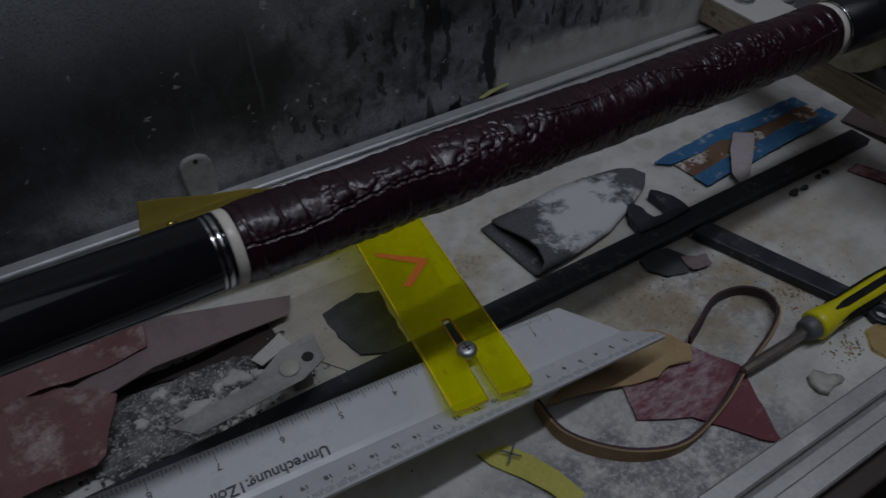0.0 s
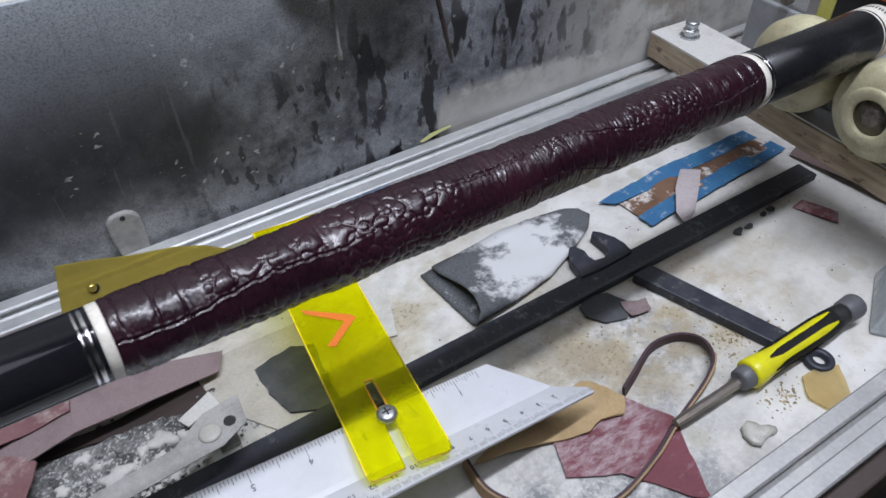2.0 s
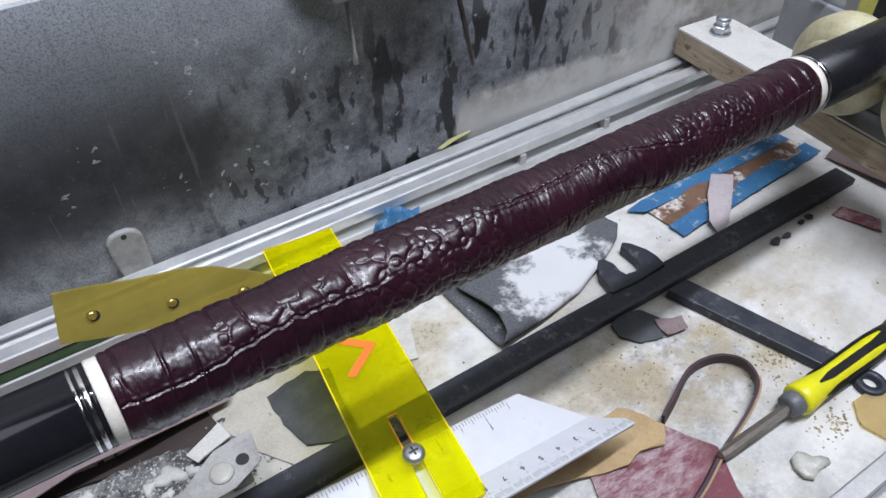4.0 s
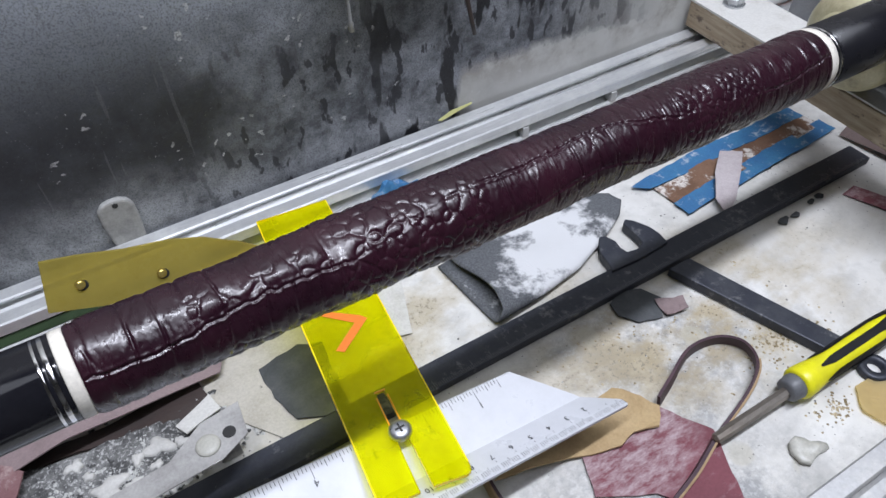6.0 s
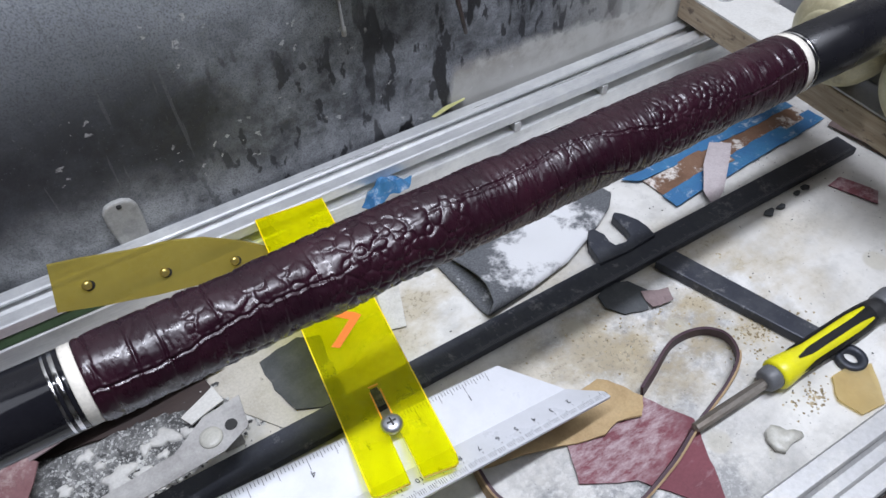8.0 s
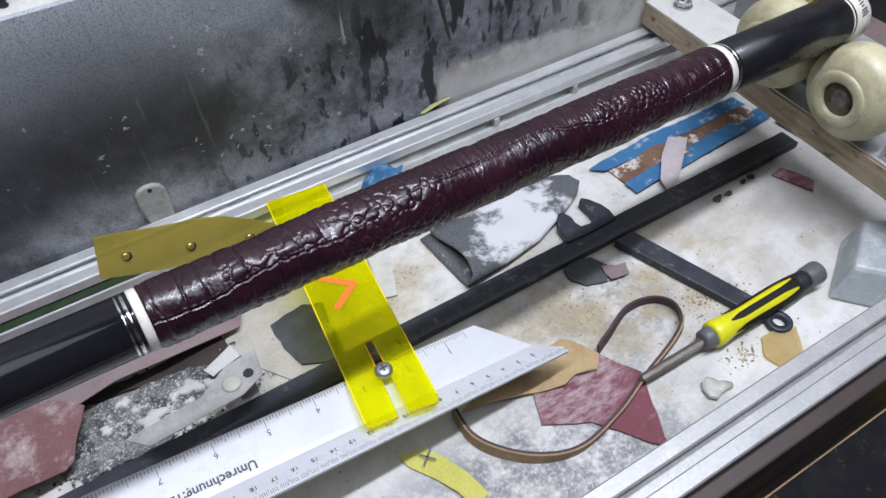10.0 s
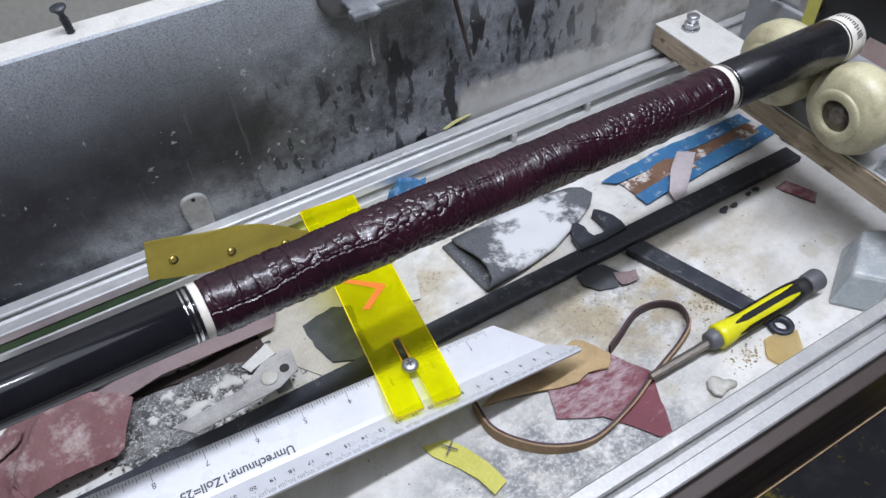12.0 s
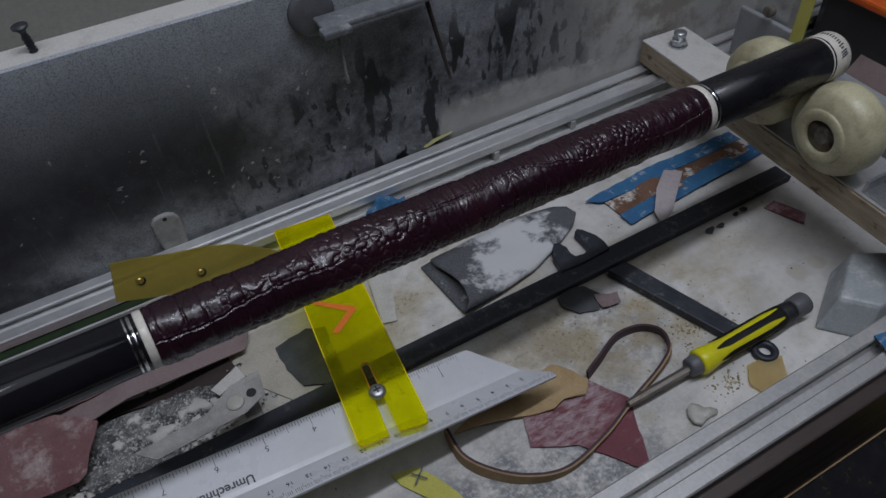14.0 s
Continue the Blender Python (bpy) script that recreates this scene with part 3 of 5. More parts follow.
turned("ring", 0.3090, 0.3130, IVORY, 0.0001, "ivory coloured ring")
turned("spacer", 0.3130, 0.3142, BLACK)
turned("ring", 0.3142, 0.3153, SILVER, 0.00005)
turned("spacer", 0.3153, 0.3161, BLACK)
turned("butt_sleeve", 0.3161, 0.4010, SATIN, label="satin black butt sleeve")
turned("ring", 0.4010, 0.4021, IVORY, 0.00005)
turned("spacer", 0.4021, 0.4034, BLACK)
cap = turned("butt_cap", 0.4034, 0.4150, IVORY, 0.00005, "ivory butt cap with black script")
bumper = part("bumper", lathe(bmesh.new(), [(0.4150, 0.0122), (0.4175, 0.0119), (0.4190, 0.0100)], AX0, AX1, 48), RUBBER, cue, "black rubber bumper", True)


def hide_mesh(x0, x1, nx=1080, nt=270):
    """The wrap: smooth belly bands with cross grooves, two fields of beads and ovals, and a puckered seam along it."""
    rng = np.random.default_rng(7)
    length, around = (x1 - x0) * 1000, 78.0
    xs, cs = np.linspace(0, length, nx), np.linspace(0, around, nt, endpoint=False)
    X, C = np.meshgrid(xs, cs, indexing="ij")

    def wander(step_x, step_c):
        """Smooth noise over the hide, about -2 to 2, that closes round it."""
        mx, mc = int(length / step_x) + 3, max(2, int(around / step_c))
        grid = rng.standard_normal((mx, mc))
        gx, gc = xs / step_x, cs / around * mc
        ix, ic = gx.astype(int), gc.astype(int) % mc
        tx, tc = gx - ix, gc - np.floor(gc)
        tx, tc = (tx * tx * (3 - 2 * tx))[:, None], (tc * tc * (3 - 2 * tc))[None, :]
        g00, g01 = grid[np.ix_(ix, ic)], grid[np.ix_(ix, (ic + 1) % mc)]
        g10, g11 = grid[np.ix_(ix + 1, ic)], grid[np.ix_(ix + 1, (ic + 1) % mc)]
        return (g00 * (1 - tc) + g01 * tc) * (1 - tx) + (g10 * (1 - tc) + g11 * tc) * tx

    def step(v, soft):
        return 1 / (1 + np.exp(-np.clip(v / soft, -30, 30)))

    def seam_at(x):
        return 42.5 - 8.5 * np.exp(-(((x - 135) / 60) ** 2)) + 1.2 * np.sin(x / 9.0) + 2.0 * np.exp(-(((x - 215) / 25) ** 2))

    # where the scales are small: two fields across the front, and the belly's edge underneath
    rag = wander(7, 6) * 2.6
    fields = step(X + rag - 62, 1.0) * step(108 + rag - X, 1.0) * step(C + rag - 17, 1.0)
    fields = np.maximum(fields, step(X + rag - 26, 1.0) * step(64 - X, 1.0) * step(C + 1.4 * rag - 33, 0.8) * step(seam_at(X) - 1.5 - C, 0.6))
    fields = np.maximum(fields, step(X + 1.5 * rag - 186, 1.0) * step(226 + 1.5 * rag - X, 1.0) * step(C + rag - 15, 1.0))
    under = step(C + rag - np.interp(X, [0, 60, 110, 180, 230, 270], [56, 50, 53, 62, 60, 61]), 0.8) * step(74 - C, 0.8)
    small = np.maximum(fields, under)

    # seeds of the small scales
    seeds = np.zeros((0, 4))
    for x, c, a, b in ((78, 33, 6.6, 8.2), (86, 27, 6.0, 7.0), (93, 36, 7.2, 8.4), (101, 31, 7.0, 7.6), (84, 41, 5.0, 5.6), (97, 44, 5.6, 6.2), (73, 26, 5.2, 6.8), (66, 37, 6.4, 6.0), (57, 36, 7.0, 6.6), (48, 38, 6.8, 6.2), (39, 36, 6.4, 6.8), (31, 38, 6.0, 6.0), (103, 40, 5.6, 7.4), (205, 36, 6.0, 8.0), (196, 30, 5.4, 7.0), (214, 44, 5.0, 8.0)):
        seeds = np.vstack([seeds, (x, c, a, b)])
    for _ in range(9000):
        x, c = rng.uniform(-3, length + 3), rng.uniform(0, around)
        a = 3.3 if c > 50 else 2.5 if (186 < x < 228 or rng.random() < 0.7) else 4.2
        b = a * (1.25 if c > 50 else 1.05)
        dc = np.abs(c - seeds[:, 1])
        dc = np.minimum(dc, around - dc)
        if np.min(((x - seeds[:, 0]) / ((a + seeds[:, 2]) / 2)) ** 2 + (dc / ((b + seeds[:, 3]) / 2)) ** 2) > 0.72:
            seeds = np.vstack([seeds, (x, c, a, b)])
    beads = np.zeros((nx, nt))
    bend_x, bend_c = wander(3, 3) * 0.22, wander(3, 3) * 0.22
    for i, x in enumerate(xs):
        near = seeds[np.abs(seeds[:, 0] - x) < 9]
        dx = (x + bend_x[i][:, None] - near[None, :, 0]) / near[None, :, 2]
        dc = np.abs(cs[:, None] + bend_c[i][:, None] - near[None, :, 1])
        dc = np.minimum(dc, around - dc) / near[None, :, 3]
        d = np.sqrt(dx**2 + dc**2)
        order = np.argsort(d, 1)[:, :2]
        f1, f2 = np.take_along_axis(d, order, 1).T
        size = near[order[:, 0], 2]
        beads[i] = (0.16 + 0.055 * np.minimum(size, 6.5)) * (1 - np.exp(-((f2 - f1) / 0.20) ** 1.3)) * (0.72 + 0.28 * np.cos(np.clip(f1, 0, 1) * 2.4))

    # belly bands: grooves that run round the cue, set off from one another on the two sides of the seam
    seam, second = seam_at(xs)[:, None], (seam_at(xs) + 13.5 + 1.5 * np.sin(xs / 13))[:, None]
    column = (C > seam).astype(int) + (C > second)
    bands = np.zeros((nx, nt))
    bow = wander(30, 9) * 0.7
    for k, pitch in enumerate((8.6, 7.6, 9.4)):
        lines = np.cumsum(rng.uniform(0.72, 1.25, 60) * pitch) - 4 + k * 2.7
        at = X + bow
        gap = np.min(np.abs(at[:, :, None] - lines[None, None, :]), 2)
        depth = np.clip(0.62 + 0.42 * wander(9, 7), 0.12, 1.15)
        shape = 0.17 * (1 - np.exp(-gap / 1.1)) - 0.52 * depth * np.exp(-((gap / 0.30) ** 2)) + 0.07 * np.exp(-(((gap - 0.75) / 0.35) ** 2)) * depth
        bands = np.where(column == k, shape, bands)
    pucker = np.exp(-(((C - seam + 3) / 3.4) ** 2)) * np.clip(wander(14, 20) + 0.5, 0, 1.5)
    bands += 0.12 * pucker * np.sin(X / 0.46 + 1.5 * wander(5, 4))
    bands += 0.024 * wander(0.7, 3.2) + 0.050 * wander(1.3, 4.5) + 0.085 * wander(3.6, 3.2) + 0.022 * wander(0.8, 1.1)
    # short creases that cross the bands at a slant
    for _ in range(130):
        fx, fc = rng.uniform(0, length), rng.uniform(14, 66)
        sx, sc, tw = rng.uniform(0.3, 0.8), rng.uniform(2, 6), rng.uniform(-0.8, 0.8)
        near = np.abs(xs - fx) < 10
        dc = (cs - fc)[None, :]
        off = xs[near][:, None] - fx - tw * dc - 0.05 * tw * dc**2
        bands[near] += rng.uniform(-0.30, 0.20) * np.exp(-((off / sx) ** 2) - (dc / sc) ** 2)

    beads += 0.04 * wander(1.2, 1.6)
    height = bands * (1 - small) + (1.2 * beads + 0.05) * small
    # the seam is a puckered double lip; a fainter crease runs in front of it
    off, beat = C - seam + 0.25 * wander(2.0, 40), 0.75 + 0.25 * np.sin(X / 0.42 + wander(4, 30))
    on = 1 - 0.75 * fields
    height += on * (0.30 * beat * np.exp(-(((off - 0.75) / 0.45) ** 2)) + 0.22 * beat * np.exp(-(((off + 0.85) / 0.45) ** 2)) - 0.34 * np.exp(-((off / 0.34) ** 2)))
    off = C - second
    height += step(X - 108, 2) * step(186 - X, 2) * (0.16 * np.exp(-(((off - 0.6) / 0.5) ** 2)) - 0.22 * np.exp(-((off / 0.35) ** 2)))
    # broad lumps of the glued hide
    height += 0.16 * wander(17, 13) + 0.15 * wander(7, 8) + 0.42
    height = height * (np.clip(np.minimum(xs, length - xs) / 1.6, 0, 1)[:, None] ** 0.5 * 0.8 + 0.2)
    d = (AX1 - AX0).normalized()
    u = d.cross(Vector((0, 0, 1))).normalized()
    w = d.cross(u)
    # the seam and beads face up and to the front
    ang = 2 * math.pi * cs / around - 4.04
    out = np.cos(ang)[:, None] * np.array(u) + np.sin(ang)[:, None] * np.array(w)
    r = cue_r(x0 + xs / 1000)[:, None] + height / 1000
    co = (np.array(AX0)[None, :] + np.array(d)[None, :] * (x0 + xs / 1000)[:, None])[:, None, :] + r[:, :, None] * out[None]
    a = np.arange(nx * nt).reshape(nx, nt)
    b = np.roll(a, -1, 1)
    quads = np.stack([a[:-1], b[:-1], b[1:], a[1:]], -1).reshape(-1, 4)
    me = bpy.data.meshes.new("leather_wrap")
    me.from_pydata(co.reshape(-1, 3).tolist(), [], quads.tolist())
    me.materials.append(HIDE)
    me.shade_smooth()
    ob = new("leather_wrap", me)
    ob.parent = cue
    ob.matrix_parent_inverse = Matrix.Translation(-cue.location)
    return tagged(ob, "glossy burgundy crocodile leather")


hide_mesh(0.0418, 0.3090)

# script on the butt cap, as plain bars
for ang, wid in ((1.02, 0.0026), (0.92, 0.0022), (0.82, 0.0024), (0.68, 0.0012), (0.56, 0.0020), (0.44, 0.0012), (0.33, 0.0013), (0.20, 0.0012), (0.08, 0.0013), (-0.05, 0.0012), (-0.18, 0.0012), (-0.30, 0.0013), (-0.42, 0.0012)):
    r = cue_r(0.4092) + 0.00012
    bm = bmesh.new()
    box(bm, -wid, wid, -0.00042, 0.00042, -0.0001, 0.0001)
    c = AX0.lerp(AX1, 0.4092 / 0.5)
    bmesh.ops.transform(bm, matrix=Matrix.Translation(c) @ Matrix.Rotation(ang, 4, "X") @ Matrix.Translation((0, 0, r)) @ Matrix.Rotation(0.25, 4, "Z"), verts=bm.verts)
    part("script_bar", bm, INK, cap)

# roller stand
stand = thing("roller_stand", "plywood crossbeam with two cream wheels that carry the cue", "stand", (0.408, 0.19, 0.04))
BX0, BX1 = 0.4005, 0.438
part("beam", boxes((BX0, BX1, 0.040, 0.322, 0.0430, 0.0590), bevel=0.0006), PLY, stand, "raw plywood beam with dark knots")
part("laminate", boxes((BX0, BX1, 0.212, 0.322, 0.0590, 0.0605), bevel=0.0003), WHITE, stand, "chipped white laminate")
part("laminate", boxes((BX0 + 0.001, BX1, 0.040, 0.211, 0.0590, 0.0603), bevel=0.0003), ALU_DULL, stand, "scuffed grey metal strip")
part("spacer", boxes((0.408, 0.432, 0.3015, 0.3200, 0.0401, 0.0430)), PLY, stand)
part("spacer", boxes((0.408, 0.432, 0.0560, 0.0740, 0.0401, 0.0430)), PLY, stand)
stand.rotation_euler[2] = radians(-3.0)


def bolt_on(parent, x, y, z, r=0.0042, h=0.011, acorn=True):
    part("washer", lathe(bmesh.new(), [(0, r * 1.55), (0.0012, r * 1.55)], (x, y, z), (x, y, z + 1), 24), ZINC, parent)
    bm = lathe(bmesh.new(), [(0.0012, r * 1.2), (0.0016, r * 1.28), (h * 0.45, r * 1.28), (h * 0.5, r * 1.15)], (x, y, z), (x, y, z + 1), 6)
    part("nut", bm, ZINC, parent)
    part("bolt", lathe(bmesh.new(), [(h * 0.5, r), (h * 0.75, r), (h * 0.78, r * 1.08), (h * 0.95, r * 1.05), (h, r * 0.7)], (x, y, z), (x, y, z + 1), 20), ZINC, parent, "", True)


bolt_on(stand, 0.4170, 0.3035, 0.0605)
part("angle_bracket", boxes((0.4035, 0.434, 0.104, 0.133, 0.0603, 0.0620), (0.4035, 0.434, 0.131, 0.133, 0.0620, 0.069), bevel=0.0004), ZINC, stand, "zinc angle bracket")
bolt_on(stand, 0.418, 0.120, 0.0620, 0.0038, 0.008)


def roller(y, z, x0=0.3870, x1=0.4170, r=0.0257):
    w = new("roller_wheel")
    w.location = ((x0 + x1) / 2, y, z - r)
    w.parent, w.matrix_parent_inverse = stand, Matrix.Translation(-stand.location)
    tagged(w, "cream urethane skate wheel")
    prof = [(0.030, 0.36), (0.012, 0.38), (0.004, 0.42), (0, 0.50), (0.004, 0.575), (0.030, 0.60), (0.052, 0.61), (0.046, 0.64), (0.12, 0.74), (0.17, 0.86), (0.24, 0.95), (0.31, 0.982), (0.335, 0.990), (0.36, 1.0)]
    prof += [(1 - s, q) for s, q in reversed(prof)]
    n = 56
    bm = lathe(bmesh.new(), [(s * (x1 - x0), q * r) for s, q in prof], (x0, y, z), (x1, y, z), n, False)
    bm.verts.ensure_lookup_table()
    first, last = bm.verts[:n], bm.verts[-n:]
    for k in range(n):
        bm.faces.new((first[k], first[(k + 1) % n], last[(k + 1) % n], last[k]))
    place = Matrix.Translation(-w.location)
    for ob in (
        part("tyre", bm, WHEEL, None, "", True),
        part("core", lathe(bmesh.new(), [(0.0026, 0.365 * r), (0.0030, 0.345 * r), (0.0056, 0.335 * r), (0.0056, 0.285 * r), (0.0040, 0.275 * r), (0.0036, 0.22 * r), (0.024, 0.21 * r), (0.025, 0.365 * r)], (x0, y, z), (x1, y, z), 32), HUB, None, "dark greasy bearing core", True),
        part("axle", lathe(bmesh.new(), [(0.0020, 0.0046), (0.0026, 0.0054), (0.045, 0.0054)], (x0, y, z), (x1, y, z), 6), HUB, None, "hex axle end"),
    ):
        ob.parent, ob.matrix_parent_inverse = w, place
    return w


roller(0.1590, 0.0868)
roller(0.2135, 0.0868)
part("axle_block", boxes((0.4200, 0.432, 0.148, 0.226, 0.0603, 0.098), bevel=0.001), GREYPAINT, stand, "grey block that carries the axles")

# ---- on the trough floor: steel and tools ----
# triangular scale rule, propped at a slant
rule_at = Vector((0.2060, 0.1405, 0.0252))
ru = Vector((-1, -0.005, 0.13)).normalized()
rv = Vector((-0.005, 1, 0)).normalized()
rn = ru.cross(rv) * -1 if ru.cross(rv).z < 0 else ru.cross(rv)
rule = thing("scale_rule", "white triangular scale rule with inch and centimetre marks", "ruler", (0.19, 0.16, 0.0))
W = 0.0355


def on_rule(s, w, h=0.0):
    return rule_at + ru * s + rv * (w * W) + rn * h


def rule_body():
    bm = bmesh.new()
    sect = [(0, 0), (0.02, 0.0004), (0.10, -0.0003), (0.40, -0.0048), (0.46, -0.0040), (0.90, -0.0003), (0.98, 0.0004), (1, 0), (1, -0.0016), (0.80, -0.006), (0.62, -0.0200), (0.54, -0.0238), (0.46, -0.0238), (0.38, -0.0200), (0.20, -0.006), (0, -0.0016)]
    near = [bm.verts.new(on_rule(max(0.036 * w, 0.003), w, h)) for w, h in sect]
    far = [bm.verts.new(on_rule(0.305, w, h)) for w, h in sect]
    n = len(sect)
    for k in range(n):
        bm.faces.new((near[k], near[(k + 1) % n], far[(k + 1) % n], far[k]))
    bm.faces.new(near), bm.faces.new(far)
    return bm


part("body", rule_body(), RULER, rule, "white enamelled body")


SECTION = ((0, 0.02, 0.10, 0.40, 0.46, 0.90, 0.98, 1), (0, 0.0004, -0.0003, -0.0048, -0.0040, -0.0003, 0.0004, 0))


def rule_h(w):
    return float(np.interp(w, *SECTION))


def facet(s, w):
    """A pose on the rule's face at s, w that reads from the inch edge."""
    across = (rv * (0.02 * W) + rn * (rule_h(w + 0.01) - rule_h(w - 0.01))).normalized()
    up = ru.cross(across)
    up = up if up.z > 0 else -up
    at = on_rule(s, w, rule_h(w) + 0.00025)
    return Matrix(((ru.x, -across.x, up.x, at.x), (ru.y, -across.y, up.y, at.y), (ru.z, -across.z, up.z, at.z), (0, 0, 0, 1)))


def mark(bm, s, w0, w1, wide):
    h = 0.00012
    vs = [bm.verts.new(on_rule(a, w, rule_h(w) + h)) for a, w in ((s - wide, w0), (s + wide, w0), (s + wide, w1), (s - wide, w1))]
    bm.faces.new(vs)


bm = bmesh.new()
INCH, CM = 0.0228, 0.0088
for k in range(16 * 11):
    s = 0.0538 - INCH + INCH / 16 * k
    if s > 0.041:
        mark(bm, s, 0.985 - (0.15 if k % 16 == 0 else 0.12 if k % 8 == 0 else 0.09 if k % 4 == 0 else 0.06), 0.985, 0.00012)
for k in range(330):
    s = 0.0015 + CM / 10 * k
    if s > 0.003 and s < 0.3:
        mark(bm, s, 0.015, 0.015 + (0.13 if k % 10 == 0 else 0.10 if k % 5 == 0 else 0.07), 0.00011)
tagged(part("graduation", bm, INK, rule, "fine black graduation marks"), kind="stuff")
for k in range(1, 10):
    s = 0.0538 + INCH * (k - 1)
    lettering(str(k), facet(s, 0.79), 0.0038, INK, rule, "numeral")
for k in range(2, 28):
    s = 0.0015 + CM * k
    lettering(str(k), facet(s, 0.21), 0.0034, INK, rule, "numeral")
lettering("Umrechnung:1Zoll=25", facet(0.180, 0.52), 0.0056, INK, rule, bold=0.00011)

# steel calliper lying along the floor
cal = thing("calliper", "blackened steel calliper with a long graduated beam lying on the floor", "calliper", (0.29, 0.2, 0.0))
ca, cb = Vector((-0.25, 0.2050, 0)), Vector((0.4435, 0.2062, 0))
cd = (cb - ca).normalized()
cn = Vector((-cd.y, cd.x, 0))


def along(s, w):
    p = ca + cd * s + cn * w
    return (p.x, p.y)


part("beam", prism([along(0, -0.0070), along(0.6935, -0.0070), along(0.6935, 0.0068), along(0, 0.0068)], 0.0, 0.0048, 0.0006), IRON, cal, "long dark steel beam")
bm = bmesh.new()
for k in range(330):
    s = 0.36 + 0.001 * k
    a, b = along(s, -0.0066), along(s + 0.0003, -0.0070 + (0.0042 if k % 10 == 0 else 0.0032 if k % 5 == 0 else 0.0022))
    vs = [bm.verts.new((*p, 0.00492)) for p in (along(s, -0.0066), along(s + 0.0003, -0.0066), b, along(s, -0.0066 + (0.0042 if k % 10 == 0 else 0.0032 if k % 5 == 0 else 0.0022)))]
    bm.faces.new(vs)
tagged(part("graduation", bm, GREYPL, cal, "worn graduation marks"), kind="stuff")
# sliding jaw: slider over the beam, a long arm to the front, two hooked jaws to the back
part("slider", prism([(0.2960, 0.2100), (0.2970, 0.2170), (0.2960, 0.2240), (0.2920, 0.2320), (0.2890, 0.2350), (0.2860, 0.2330), (0.2860, 0.2280), (0.2860, 0.2220), (0.2850, 0.2170), (0.2800, 0.2150), (0.2740, 0.2160), (0.2730, 0.2200), (0.2740, 0.2250), (0.2720, 0.2310), (0.2690, 0.2320), (0.2660, 0.2290), (0.2620, 0.2230), (0.2610, 0.2170), (0.2590, 0.2100), (0.2760, 0.2090)], 0.0006, 0.0064, 0.0006), IRON, cal, "hooked jaws")
part("arm", prism([(0.2835, 0.1965), (0.2975, 0.1965), (0.3215, 0.118), (0.3195, 0.111), (0.3145, 0.110), (0.3105, 0.116)], 0.0005, 0.0060, 0.0008), IRON, cal, "dusty tapered steel arm")
ringb = lathe(bmesh.new(), [(0, 0.0064), (0.0008, 0.0072), (0.0030, 0.0072), (0.0036, 0.0064), (0.0036, 0.0036), (0, 0.0036)], (0.3205, 0.1060, 0.0002), (0.3205, 0.1060, 1), 32, False)
part("ring", ringb, IRON, cal, "ring at the end of the arm", True)


# yellow acrylic strip from the back rail to the rule
strip = thing("acrylic_strip", "transparent fluorescent yellow acrylic strip with a slot and an orange arrow", "strip", (0.118, 0.16, 0.037))


def strip_pt(u, v):
    """u across, v from the front end to the back end, metres."""
    a, b = Vector((0.1150, 0.1450)), Vector((0.1315, 0.2985))
    d = (b - a).normalized()
    return a + d * v + Vector((d.y, -d.x)) * u


def strip_body():
    hw, sl, r = 0.0170, 0.0019, 0.0022
    outline = [(-sl - 0.0006, 0.0), (-sl, 0.0405), (-sl * 0.7, 0.043), (sl * 0.7, 0.043), (sl, 0.0405), (sl + 0.0006, 0.0), (hw - r, -0.0012), (hw - 0.0006, -0.0004), (hw, r), (hw, 0.154), (-hw, 0.154), (-hw, r), (-hw + 0.0006, 0.0006), (-hw + r, 0.0)]
    bm = prism([tuple(strip_pt(u, v)) for u, v in outline], 0.0402, 0.0420)
    return bm


plate_ob = part("plate", strip_body(), ACRYL, strip)
# side faces take the colour that stands for the edge glow
plate_ob.data.materials.append(ACRYL_EDGE_GLOW)
for f in plate_ob.data.polygons:
    f.material_index = int(abs(f.normal.z) < 0.3)
def strip_rim(name, label, material, *spans):
    bm = bmesh.new()
    for u0, u1, v0, v1 in spans:
        f = bm.faces.new([bm.verts.new((*strip_pt(u, v), 0.04202)) for u, v in ((u0, v0), (u1, v0), (u1, v1), (u0, v1))])
        r = bmesh.ops.extrude_face_region(bm, geom=[f])
        bmesh.ops.translate(bm, vec=(0, 0, 0.0002), verts=[v for v in r["geom"] if isinstance(v, bmesh.types.BMVert)])
    part(name, bm, material, strip, label)


# glow along the slot and sides, laid on top as thin coloured strips
strip_rim("slot_glow", "thin orange strips coloured as the slot's glow", AMBER_GLOW, (-0.0025, -0.0019, 0.026, 0.0405), (0.0019, 0.0025, 0.026, 0.0405), (-0.0021, 0.0021, 0.0424, 0.0432))
strip_rim("edge_glow", "thin strip coloured as the edge's glow", ACRYL_EDGE_GLOW, (-0.0170, -0.0165, 0.003, 0.1535))
strip_rim("edge_glow", "thin strip coloured as the edge's glow", ACRYL_EDGE_GLOW, (0.0165, 0.0170, 0.003, 0.1535))
arrow = [(-0.012, 0.0925), (-0.0115, 0.0895), (0.003, 0.0775), (-0.0085, 0.0675), (-0.0055, 0.0655), (0.0085, 0.0775), (0.0065, 0.080)]
part("arrow", prism([tuple(strip_pt(u, v)) for u, v in arrow], 0.0421, 0.0423), ORANGE, strip, "orange painted arrow")
p = strip_pt(0.0003, 0.024)
screw = thing("clamp_screw", "pan head cross screw in the slot of the acrylic strip", "screw", (p.x, p.y, 0.0421))
